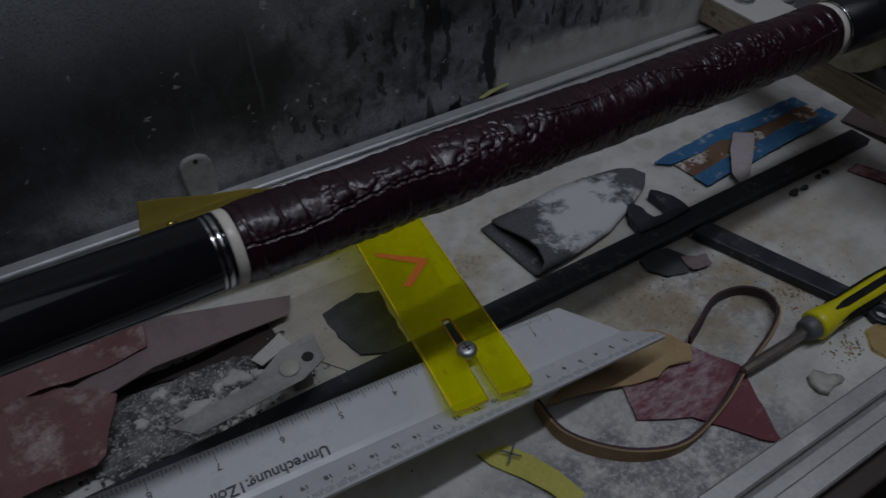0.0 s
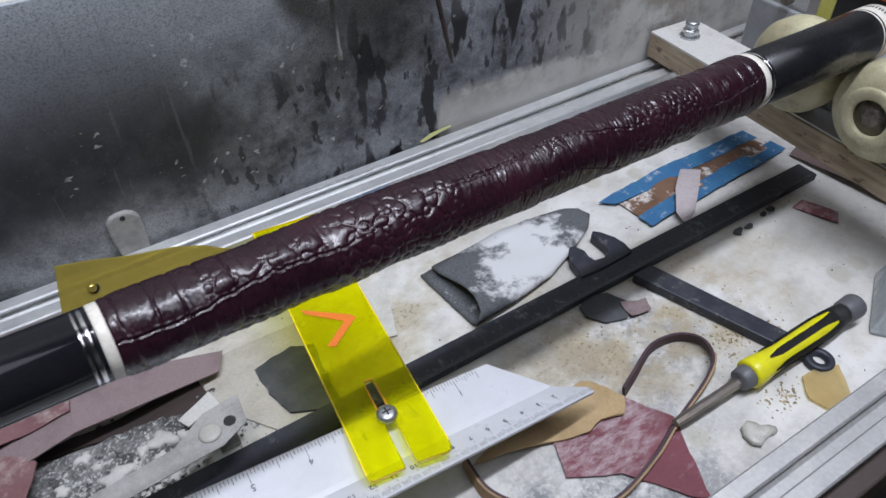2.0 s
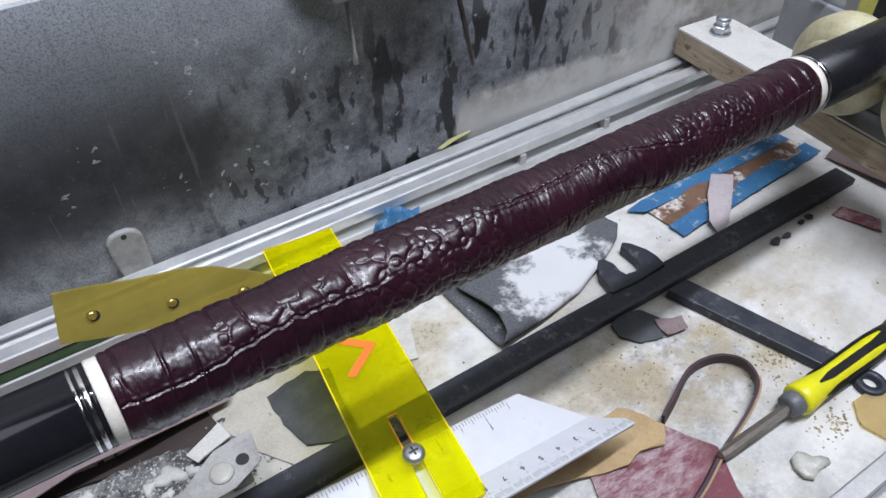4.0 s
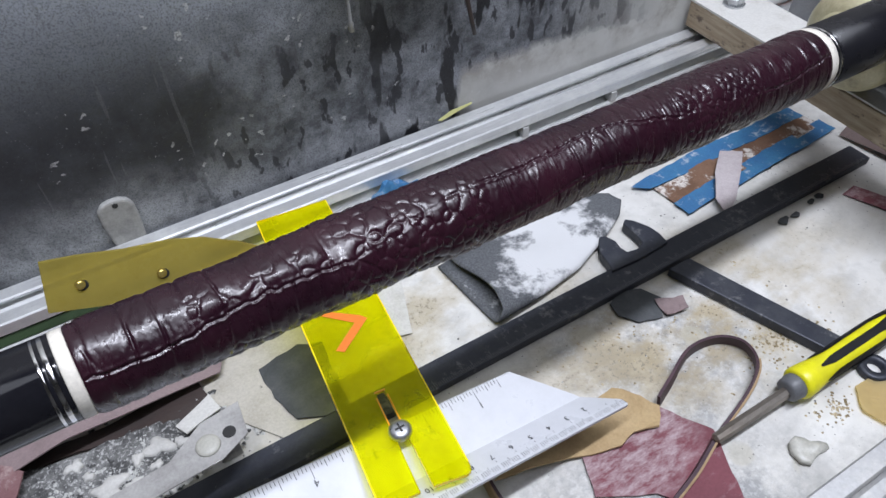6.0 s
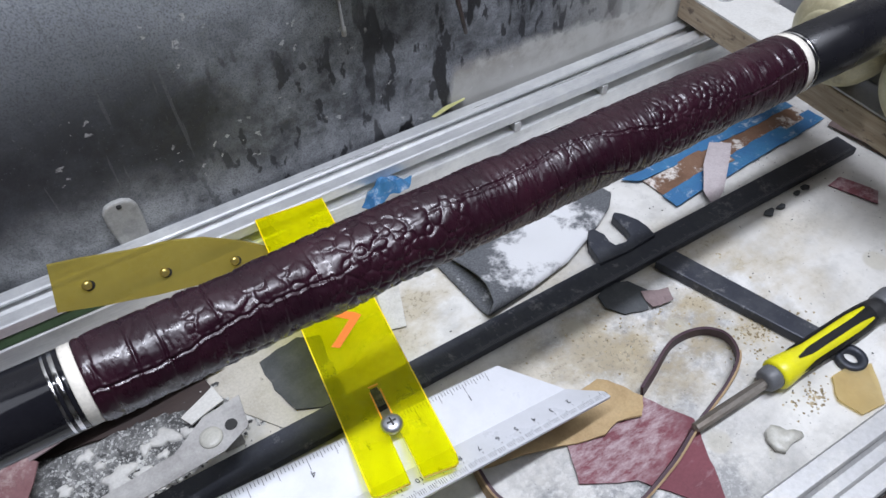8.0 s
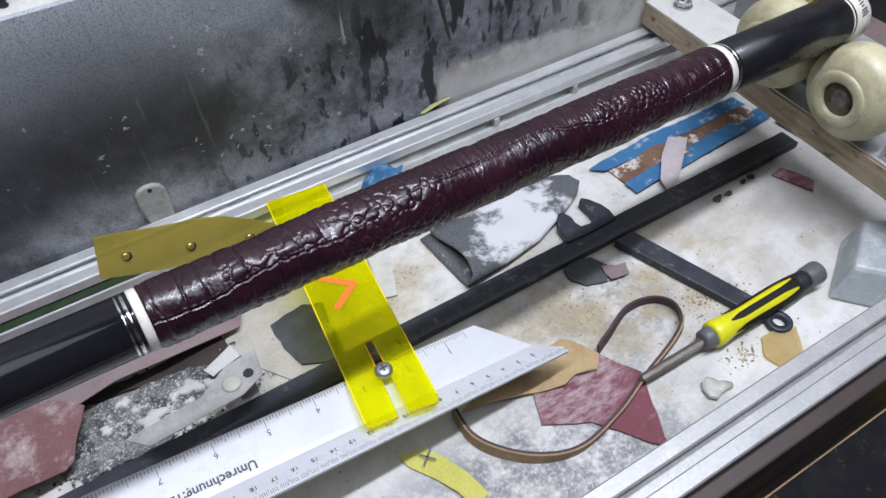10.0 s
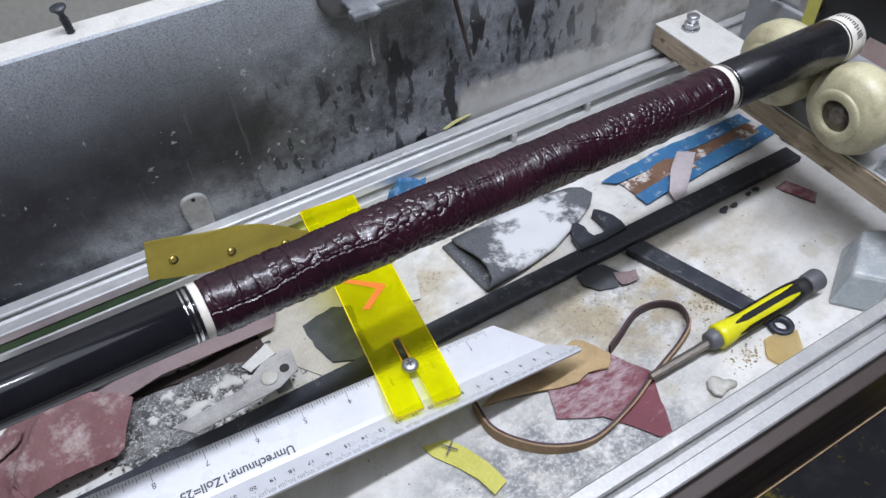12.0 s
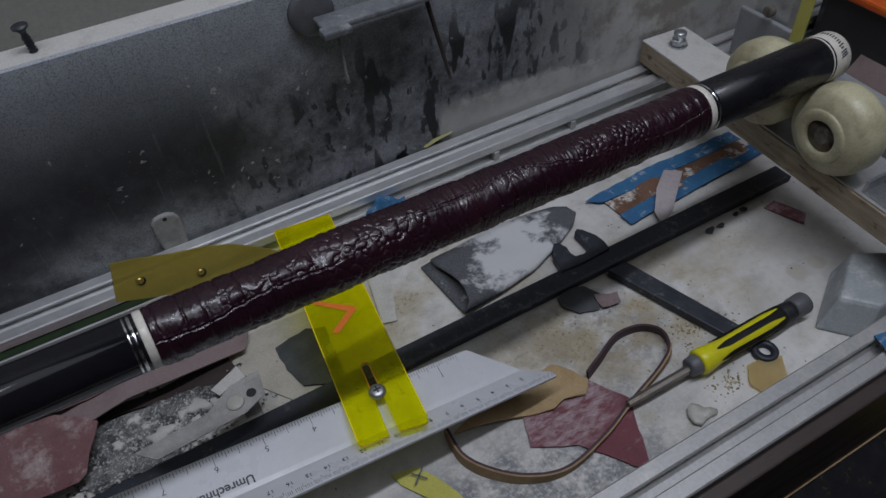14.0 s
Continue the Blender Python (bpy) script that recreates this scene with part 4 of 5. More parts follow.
part("head", lathe(bmesh.new(), [(0, 0.0043), (0.0009, 0.0043), (0.0018, 0.0037), (0.0024, 0.0025), (0.0026, 0.0008)], (p.x, p.y, 0.0421), (p.x, p.y, 1), 28), ZINC, screw, "", True)
bm = boxes((p.x - 0.0019, p.x + 0.0019, p.y - 0.00035, p.y + 0.00035, 0.0443, 0.04485), (p.x - 0.00035, p.x + 0.00035, p.y - 0.0019, p.y + 0.0019, 0.0443, 0.0449))
part("recess", bm, RUBBER, screw, "dark cross recess")

# olive strip leaning over the back rail, with three screws
tilt_o, tilt_d = Vector((0.0265, 0.2835, 0.0645)), Vector((1, -0.03, -0.33)).normalized()
olive = thing("olive_strip", "olive tinted acrylic strip with small screws leaning on the rail", "strip", (0.06, 0.285, 0.041))
up = Vector((0.26, 0.30, 0.91)).normalized()


def on_olive(s, w, h=0.0):
    nrm = tilt_d.cross(up).normalized()
    return tilt_o + tilt_d * s + up * w + nrm * h


def olive_body():
    rim = [(0.0, -0.0105), (-0.0005, 0.0110), (0.012, 0.0120), (0.030, 0.0122), (0.048, 0.0140), (0.062, 0.0132), (0.078, 0.0090), (0.092, 0.0035), (0.090, -0.003), (0.070, -0.0085), (0.040, -0.0105), (0.02, -0.0110)]
    bm = bmesh.new()
    f = bm.faces.new([bm.verts.new(on_olive(s, w)) for s, w in rim])
    r = bmesh.ops.extrude_face_region(bm, geom=[f])
    nrm = tilt_d.cross(up).normalized()
    bmesh.ops.translate(bm, vec=nrm * -0.0016, verts=[v for v in r["geom"] if isinstance(v, bmesh.types.BMVert)])
    return bm


part("plate", olive_body(), OLIVE, olive)
for s in (0.0125, 0.0435, 0.0745):
    c = on_olive(s, 0.0)
    nrm = (tilt_d.cross(up)).normalized()
    if nrm.y > 0:
        nrm = -nrm
    part("screw", lathe(bmesh.new(), [(0.0003, 0.0021), (0.0012, 0.0019), (0.0018, 0.0012)], c, c + nrm, 16), BRASS, olive, "brass screw head", True)
    part("screw_hole", lathe(bmesh.new(), [(0.0002, 0.0024), (0.0004, 0.0023)], c + Vector((0.0006, 0, -0.0009)), c + nrm + Vector((0.0006, 0, -0.0009)), 16), RUBBER, olive)

# screwdriver
drv = thing("screwdriver", "yellow and black handled screwdriver lying on the floor", "screwdriver", (0.32, 0.117, 0.0))
d0, d1 = Vector((0.2755, 0.1165, 0.0085)), Vector((0.3650, 0.1160, 0.0095))
ddir = (d1 - d0).normalized()
part("shank", lathe(bmesh.new(), [(-0.044, 0.0006), (-0.043, 0.0022), (-0.036, 0.0026), (0.002, 0.0026)], d0 + Vector((0, 0, -0.001)), d1 + Vector((0, 0, -0.001)), 8), STEEL, drv, "steel shank")
part("collar", lathe(bmesh.new(), [(-0.0026, 0.0040), (-0.0018, 0.0052), (0.0026, 0.0058), (0.0037, 0.0056)], d0, d1, 32), GREYPL, drv, "grey collar", True)
part("handle", lathe(bmesh.new(), [(0.0037, 0.0062), (0.0048, 0.0073), (0.0085, 0.0072), (0.0158, 0.0063), (0.0245, 0.0060), (0.0394, 0.0062), (0.0525, 0.0063), (0.0630, 0.0059), (0.0683, 0.0053)], d0, d1, 48), YELLOW, drv, "yellow grip", True)
side = ddir.cross(Vector((0, 0, 1))).normalized()
for k in range(6):
    a = math.radians(20 + 60 * k)
    off = side * math.cos(a) + Vector((0, 0, 1)) * math.sin(a)
    tang = ddir.cross(off)
    bm = bmesh.new()
    rows = []
    for i in range(15):
        f = i / 14
        s = 0.015 + 0.051 * f
        r = np.interp(s, [0.0, 0.0158, 0.0245, 0.0394, 0.0525, 0.063, 0.0683], [0.0070, 0.0063, 0.0060, 0.0062, 0.0063, 0.0059, 0.0053])
        wid = 0.0017 * min(1, f * 5 + 0.25) + 0.0012 * max(0, f - 0.75) / 0.25
        c = d0 + ddir * s
        rows.append([bm.verts.new(c + (off * math.cos(j * wid / r / 2) + tang * math.sin(j * wid / r / 2)) * (r + 0.0005)) for j in (-2, -1, 0, 1, 2)])
    for p0, p1 in zip(rows, rows[1:]):
        for j in range(4):
            bm.faces.new((p0[j], p0[j + 1], p1[j + 1], p1[j]))
    bmesh.ops.solidify(bm, geom=bm.faces[:], thickness=0.0008)
    part("grip_rib", bm, GRIP, drv, "black rubber rib", True)
part("shoulder", lathe(bmesh.new(), [(0.0613, 0.0057), (0.0648, 0.0062), (0.0700, 0.0058), (0.0731, 0.0053)], d0, d1, 36), GRIP, drv, "black shoulder", True)
part("end_cap", lathe(bmesh.new(), [(0.0731, 0.0055), (0.0744, 0.0062), (0.0823, 0.0066), (0.0836, 0.0062), (0.0838, 0.0044)], d0, d1, 36), GREYPL, drv, "grey end cap", True)

# plum leather strap in a loop, standing on its edge
strap = thing("leather_strap", "narrow plum leather strap curled in a loop on the floor", "strap", (0.25, 0.14, 0.0))
course = [(0.1455, 0.1536, 0.0), (0.1446, 0.1366, 0), (0.1527, 0.1223, 0), (0.167, 0.1107, 0), (0.1857, 0.1054, 0), (0.2116, 0.1107, 0), (0.2348, 0.1187, 0.0), (0.2616, 0.1259, 0.002), (0.2759, 0.133, 0.002), (0.2806, 0.1446, 0.001), (0.2732, 0.1537, 0.0), (0.2571, 0.1552, 0), (0.2390, 0.1475, 0), (0.2277, 0.1429, 0)]
path = []
for k in range(len(course) - 1):
    q = [Vector(course[max(0, min(len(course) - 1, k + o))]) for o in (-1, 0, 1, 2)]
    for i in range(8):
        t = i / 8
        path.append(0.5 * (2 * q[1] + (q[2] - q[0]) * t + (2 * q[0] - 5 * q[1] + 4 * q[2] - q[3]) * t * t + (3 * q[1] - q[0] - 3 * q[2] + q[3]) * t**3))
path.append(Vector(course[-1]))


def ribbon(path, tall, thick, lift=0.0, out=0.0):
    bm = bmesh.new()
    rows = []
    for k, p in enumerate(path):
        d = (path[min(k + 1, len(path) - 1)] - path[max(k - 1, 0)]).normalized()
        nrm = Vector((-d.y, d.x, 0)).normalized()
        lean = nrm * (0.0012 * math.sin(k / 9.0))
        c = p + nrm * out + Vector((0, 0, lift))
        rows.append([bm.verts.new(c + nrm * a + lean * (b / 0.006) + Vector((0, 0, b))) for a, b in ((-thick, 0), (thick, 0), (thick, tall), (-thick, tall))])
    for p0, p1 in zip(rows, rows[1:]):
        for j in range(4):
            bm.faces.new((p0[j], p0[(j + 1) % 4], p1[(j + 1) % 4], p1[j]))
    bm.faces.new(rows[0]), bm.faces.new(rows[-1])
    return bm


part("band", ribbon(path, 0.0062, 0.0007, 0.0003), STRAP, strap, "", False)
part("raw_edge", ribbon(path[:66], 0.0064, 0.00045, 0.0002, -0.0011), EDGE, strap, "raw tan flesh side")

# ---- scraps and sheets on the floor ----
def scrap(name, label, category, bm, material, group="", smooth=False):
    return tagged(part(name, bm, material, None, "", smooth), label, category, group)


scrap("abrasive_sheet", "torn maroon abrasive sheet dusted white", "sandpaper", sheet([(0.1777, 0.1250), (0.1848, 0.1429), (0.2259, 0.1435), (0.2384, 0.1220), (0.2321, 0.1085), (0.2223, 0.0848), (0.2150, 0.0905), (0.2070, 0.1030), (0.1990, 0.1134), (0.1880, 0.1190)], 0.0008, 0.0006, waves(140, 120, 0.0004), 3, 0.0005), MAROON_DUSTED)
scrap("leather_or_gap_sheet", "folded tan leather scrap tucked under the rule", "leather", sheet([(0.148, 0.151), (0.168, 0.157), (0.214, 0.158), (0.2265, 0.142), (0.219, 0.134), (0.208, 0.1375), (0.2, 0.1355), (0.172, 0.1445)], 0.003, 0.0009, lambda x, y: 0.004 * max(0, 1 - abs(x - 0.215) / 0.02) * (0.5 + 0.5 * math.sin(y * 260)) + 0.0008 * math.sin(x * 160), 3, 0.0005), TAN)
scrap("amber_film", "amber scrap of film lying on the floor", "scrap", sheet([(0.3054, 0.1042), (0.3160, 0.1035), (0.3259, 0.0991), (0.3134, 0.0825), (0.3009, 0.0842), (0.2978, 0.0946)], 0.0008, 0.0005, waves(220, 200, 0.0008), 3, 0.0003), AMBER)
scrap("glue_lump", "milky lump of hardened glue on the floor", "glue", sheet([(0.2565, 0.0975), (0.2590, 0.1010), (0.2625, 0.1018), (0.2655, 0.0990), (0.2660, 0.0962), (0.2690, 0.0948), (0.2712, 0.0925), (0.2700, 0.0905), (0.2665, 0.0912), (0.2632, 0.0908), (0.2590, 0.0895), (0.2562, 0.0925)], 0.0002, 0.0022, waves(500, 400, 0.0008), 3, 0.0003), CLEARISH, "", True)
yn = scrap("paper_scrap", "curved lemon yellow paper scrap with a pencilled cross", "paper", sheet([(0.1100, 0.1480), (0.1230, 0.1455), (0.1290, 0.1360), (0.1340, 0.1230), (0.1365, 0.1100), (0.1275, 0.1070), (0.1250, 0.1180), (0.1200, 0.1285), (0.1120, 0.1410)], 0.0006, 0.0005, waves(90, 90, 0.001), 3), LEMON)
bm = boxes((-0.0048, 0.0048, -0.0004, 0.0004, 0, 0.0002), (-0.0004, 0.0004, -0.0045, 0.0045, 0, 0.0002))
bmesh.ops.transform(bm, matrix=Matrix.Translation((0.1215, 0.1395, 0.0036)) @ Matrix.Rotation(0.7, 4, "Z"), verts=bm.verts)
part("pencil_cross", bm, GREYPL, yn)
scrap("abrasive_scrap", "small dark round abrasive scrap on the floor", "sandpaper", sheet([(0.247, 0.197), (0.256, 0.2), (0.266, 0.1965), (0.2705, 0.187), (0.263, 0.1775), (0.251, 0.181), (0.2455, 0.189)], 0.0008, 0.0006, waves(150, 120, 0.0004), 3, 0.0004), CHARCOAL)
scrap("paper_scrap", "small crumpled pale red scrap", "paper", sheet([(0.266, 0.187), (0.279, 0.1815), (0.276, 0.1745), (0.264, 0.1765)], 0.0016, 0.0005, waves(600, 500, 0.0009), 3), PALE)
scrap("abrasive_sheet", "dark grey abrasive sheet under the acrylic strip", "sandpaper", sheet([(0.0884, 0.2518), (0.0980, 0.2540), (0.1089, 0.2550), (0.1190, 0.2500), (0.1150, 0.2130), (0.1040, 0.2135), (0.0929, 0.2187), (0.0902, 0.2295), (0.0880, 0.2440)], 0.0012, 0.0007, waves(90, 90, 0.0008), 3, 0.0008), CHARCOAL)
scrap("card", "spotted beige card lying on the floor", "card", sheet([(0.0640, 0.2700), (0.1500, 0.2690), (0.1480, 0.2140), (0.0850, 0.2140), (0.0643, 0.2420)], 0.0003, 0.0007, waves(60, 60, 0.0003), 3), CARD)
scrap("paper_strip", "narrow pale paper strip on the floor", "paper", sheet([(0.157, 0.272), (0.172, 0.272), (0.1575, 0.233), (0.149, 0.2355)], 0.0008, 0.0005, waves(90, 90, 0.0006), 3), WHITE)


def cloth_fold():
    """Stiff cloth doubled over towards the front into a flat roll, gaping at one end."""
    bm = bmesh.new()
    lens = [0, 0.25, 0.5, 0.75, 0.92, 1.0]
    rows = []
    for i in range(41):
        f = i / 40
        x = 0.1965 + 0.1030 * f
        front = np.interp(f, lens, [0.2135, 0.2165, 0.2215, 0.2320, 0.2410, 0.2490])
        back = np.interp(f, lens, [0.2625, 0.2665, 0.2680, 0.2670, 0.2640, 0.2590])
        tall = np.interp(f, lens, [0.0125, 0.0085, 0.0062, 0.0050, 0.0042, 0.0036])
        sect = [(1.0, 0.04), (0.8, 0.04), (0.5, 0.04), (0.2, 0.05), (0.07, 0.14), (0.01, 0.36), (0.0, 0.62), (0.04, 0.86), (0.12, 0.98), (0.25, 1.0), (0.4, 0.93), (0.55, 0.80), (0.7, 0.62), (0.85, 0.44), (1.0, 0.28)]
        row = []
        for q, (g, h) in enumerate(sect):
            y = front + (back - front) * g
            z = 0.0006 + tall * h
            if q > 8:
                z += 0.0009 * math.sin(f * 11 + y * 150) + 0.0011 * math.exp(-(((x - 0.252 - (y - 0.24) * 0.5) / 0.0035) ** 2))
            sag = (1 - f) ** 4 * (-0.0035 * math.sin(math.pi * min(1, g * 1.2)) if q > 6 else 0.0030 + 0.004 * g)
            row.append(bm.verts.new((x - sag, y, z)))
        rows.append(row)
    for p, q in zip(rows, rows[1:]):
        for j in range(len(p) - 1):
            bm.faces.new((p[j], p[j + 1], q[j + 1], q[j]))
    bmesh.ops.recalc_face_normals(bm, faces=bm.faces)
    bmesh.ops.solidify(bm, geom=bm.faces[:], thickness=0.0010)
    return bm


tagged(part("folded_cloth", cloth_fold(), FELT, smooth=True), "dark grey folded abrasive cloth caked with white dust", "cloth")

taped = thing("taped_abrasive", "brown abrasive sheet edged with blue masking tape", "sandpaper", (0.37, 0.245, 0.0))
part("sheet", sheet([(0.3232, 0.2490), (0.3255, 0.2290), (0.4500, 0.2370), (0.4470, 0.2520)], 0.0014, 0.0007, lambda x, y: 0.0006 * math.sin(x * 90), 3, 0.0004), BROWN, taped)
part("tape", sheet([(0.3125, 0.2556), (0.3200, 0.2490), (0.3250, 0.2480), (0.3880, 0.2485), (0.4480, 0.2492), (0.4470, 0.2600), (0.3600, 0.2605)], 0.0022, 0.0004, lambda x, y: 0.0005 * math.sin(x * 120), 3, 0.0004), BLUE, taped, "blue masking tape")
part("tape", sheet([(0.3232, 0.2330), (0.3241, 0.2223), (0.3700, 0.2248), (0.4530, 0.2295), (0.4520, 0.2411), (0.3900, 0.2375)], 0.0024, 0.0004, lambda x, y: 0.0005 * math.sin(x * 110 + 1), 3, 0.0004), BLUE, taped, "blue masking tape")
scrap("paper_slip", "pale pink paper slip curled over the taped sheet", "paper", sheet([(0.3770, 0.2510), (0.3840, 0.2410), (0.3690, 0.2290), (0.3530, 0.2165), (0.3460, 0.2130), (0.3405, 0.2138), (0.3415, 0.2210), (0.3560, 0.2360)], 0.0034, 0.0005, lambda x, y: 0.004 * max(0, math.sin((y - 0.214) * 85)) , 3), SLIP)
scrap("abrasive_strip", "short dark red abrasive strip on the floor", "sandpaper", sheet([(0.4080, 0.1890), (0.4180, 0.1900), (0.4260, 0.1705), (0.4170, 0.1640)], 0.0008, 0.0006, waves(120, 100, 0.0008), 3), MAROON)

# left of the cue: curled pink papers, crusted grit and a metal plate
scrap("abrasive_paper", "curled pink abrasive paper lying by the rail", "sandpaper", sheet([(-0.0780, 0.2600), (-0.0598, 0.2690), (-0.0312, 0.2655), (-0.0120, 0.2520), (-0.0080, 0.2470), (-0.0195, 0.2215), (-0.0240, 0.2190), (-0.0420, 0.2165), (-0.0780, 0.2190), (-0.1000, 0.2320)], 0.006, 0.0007, lambda x, y: 0.009 * math.exp(-((x + 0.045) / 0.03) ** 2) + 0.003 * math.sin(y * 110) + 0.0045 * max(0, 1 - abs(x + 0.058 - (y - 0.24) * 0.7) / 0.006) + 0.0022 * abs(math.sin((x * 0.8 + y) * 95)) + 0.0012 * abs(math.sin((x - y * 0.7) * 170)), 4, 0.0004), PINK)
pink_lift = lambda x, y: 0.0066 + 0.009 * math.exp(-((x + 0.045) / 0.03) ** 2) + 0.003 * math.sin(y * 110) + 0.0022 * abs(math.sin((x * 0.8 + y) * 95)) + 0.0012 * abs(math.sin((x - y * 0.7) * 170))
scrap("abrasive_paper", "folded corner of dull red abrasive paper with a cream torn edge", "sandpaper", sheet([(-0.0790, 0.2395), (-0.0640, 0.2440), (-0.0600, 0.2520), (-0.0660, 0.2590), (-0.0800, 0.2570), (-0.0880, 0.2470)], 0.0012, 0.0006, lambda x, y: pink_lift(x, y) + 0.0016, 3, 0.0003), PINK)
scrap("paper_strip", "long pale pink paper strip bowed under the cue", "paper", sheet([(-0.06, 0.300), (0.000, 0.283), (0.079, 0.268), (0.073, 0.256), (0.03, 0.252), (-0.012, 0.249), (-0.04, 0.262)], 0.004, 0.0006, lambda x, y: 0.012 * max(0, 1 - abs(x - 0.01) / 0.08), 4), PALE)
grit = thing("grit_crust", "crust of dark grit with dried white glue pats on the floor", "grit", (0.02, 0.235, 0.0))
part("crust", sheet([(-0.018, 0.255), (0.025, 0.250), (0.058, 0.248), (0.070, 0.238), (0.050, 0.226), (0.018, 0.214), (-0.02, 0.214), (-0.035, 0.232)], 0.0004, 0.0016, waves(300, 260, 0.0006), 4, 0.0012), CRUST, grit)
plate = thing("metal_plate", "scuffed white metal plate with a round hole", "plate", (0.045, 0.225, 0.0))
pb = prism([(0.0735, 0.2226), (0.0720, 0.2072), (0.0600, 0.2016), (0.0150, 0.1990), (0.0060, 0.2080), (0.0425, 0.2110), (0.0575, 0.2208)], 0.0268, 0.0276, 0.0002)
part("sheet_metal", pb, PLATE, plate)
h0, g0 = (0.0660, 0.2112), (0.0572, 0.2098)
part("hole", lathe(bmesh.new(), [(0, 0.0026), (0.0003, 0.0025)], (*h0, 0.0277), (*h0, 1), 20), RUBBER, plate, "dark round hole")
part("glue_drop", lathe(bmesh.new(), [(0, 0.0048), (0.0006, 0.0046), (0.0012, 0.0034), (0.0014, 0.0006)], (*g0, 0.0277), (*g0, 1), 20), CLEARISH, plate, "iridescent glue drop", True)
part("foot", boxes((0.0590, 0.0680, 0.2165, 0.2200, 0.0012, 0.0268), bevel=0.0004), PLATE, plate)
scrap("paper_scrap", "small folded white card under the metal plate", "card", sheet([(0.0480, 0.2400), (0.0510, 0.2340), (0.0670, 0.2390), (0.0650, 0.2480)], 0.005, 0.0008, waves(200, 200, 0.0006), 3), WHITE)
# the dark shaded gap below the paper strip, laid in as a brown sheet
scrap("leather_or_gap_sheet", "dark brown sheet put in for the shaded gap under the paper strip", "leather", sheet([(0.0630, 0.2630), (0.0660, 0.2410), (0.0510, 0.2370), (0.0380, 0.2490), (0.0060, 0.2530), (-0.0190, 0.2570), (-0.0180, 0.2620), (0.0180, 0.2590)], 0.0008, 0.0012, waves(150, 150, 0.0005), 3, 0.0006), DARKWOOD)
pats = random.Random(11)
for x, y, r in ((0.0390, 0.2370, 0.0058), (0.0170, 0.2290, 0.0066), (0.0300, 0.2360, 0.0030), (0.0070, 0.2460, 0.0036), (0.0480, 0.2340, 0.0030), (0.0260, 0.2255, 0.0036), (-0.0040, 0.2350, 0.0032), (0.0110, 0.2385, 0.0024), (0.0360, 0.2290, 0.0026)):
    a0, lobes = pats.uniform(0, 6), [pats.uniform(0.10, 0.22) for _ in range(3)]
    rim = []
    for k in range(22):
        a = 2 * math.pi * k / 22
        q = r * (1 + lobes[0] * math.sin(2 * a + a0) + lobes[1] * math.sin(3 * a - a0) + lobes[2] * math.sin(5 * a + 2 * a0) + pats.uniform(-0.06, 0.06))
        rim.append((x + q * math.cos(a), y + 0.8 * q * math.sin(a)))
    bm = bmesh.new()
    rings = [[bm.verts.new((x + (px - x) * q, y + (py - y) * q, h)) for px, py in rim] for q, h in ((1.0, 0.0012), (0.96, 0.0034), (0.80, 0.0040), (0.4, 0.0043))]
    for p0, p1 in zip(rings, rings[1:]):
        for k in range(22):
            bm.faces.new((p0[k], p0[(k + 1) % 22], p1[(k + 1) % 22], p1[k]))
    bm.faces.new(rings[-1])
    part("glue_pat", bm, CHALK, grit, "dried white glue", True)

# crumbs over the floor
rng = random.Random(5)
bm = bmesh.new()
for _ in range(1900):
    if rng.random() < 0.62:
        x, y = rng.gauss(0.02, 0.03), rng.gauss(0.232, 0.010)
        r = rng.uniform(0.0004, 0.0017)
    else:
        x, y = rng.uniform(-0.05, 0.5), rng.uniform(0.08, 0.298)
        r = rng.uniform(0.0002, 0.0007)
    vs = []
    z0 = 0.002 if abs(x - 0.02) < 0.05 and abs(y - 0.232) < 0.02 else 0.0
    for k in range(5):
        a = 2 * math.pi * k / 5
        vs.append(bm.verts.new((x + r * rng.uniform(0.6, 1.2) * math.cos(a), y + r * rng.uniform(0.6, 1.2) * math.sin(a), z0)))
    tip = bm.verts.new((x, y, z0 + r * rng.uniform(0.5, 1.0)))
    for k in range(5):
        bm.faces.new((vs[k], vs[(k + 1) % 5], tip))
CRUMB = worn("pale crumbs", (0.55, 0.55, 0.53), (0.08, 0.08, 0.08), 0.9, scale=260, amount=(0.5, 0.54))
tagged(part("sanding_crumbs", bm, CRUMB), "pale and dark crumbs of glue and sanding dust", "crumbs", kind="stuff")

bm = bmesh.new()
for _ in range(380):
    x, y = (rng.gauss(0.300, 0.013), rng.gauss(0.140, 0.007)) if rng.random() < 0.5 else (rng.gauss(0.262, 0.03), rng.gauss(0.176, 0.012)) if rng.random() < 0.6 else (rng.gauss(0.292, 0.006), rng.gauss(0.102, 0.004))
    r = rng.uniform(0.0003, 0.0010)
    ring = [bm.verts.new((x + r * rng.uniform(0.5, 1.3) * math.cos(2 * math.pi * k / 5), y + r * rng.uniform(0.5, 1.3) * math.sin(2 * math.pi * k / 5), 0.0)) for k in range(5)]
    tip = bm.verts.new((x, y, r * rng.uniform(0.4, 0.9)))
    for k in range(5):
        bm.faces.new((ring[k], ring[(k + 1) % 5], tip))
OCHRE = worn("ochre glue crumbs", (0.50, 0.42, 0.28), (0.24, 0.19, 0.11), 0.85, scale=300, amount=(0.45, 0.55))
tagged(part("glue_crumbs", bm, OCHRE), "ochre and brown crumbs of old glue on the floor", "crumbs", kind="stuff")

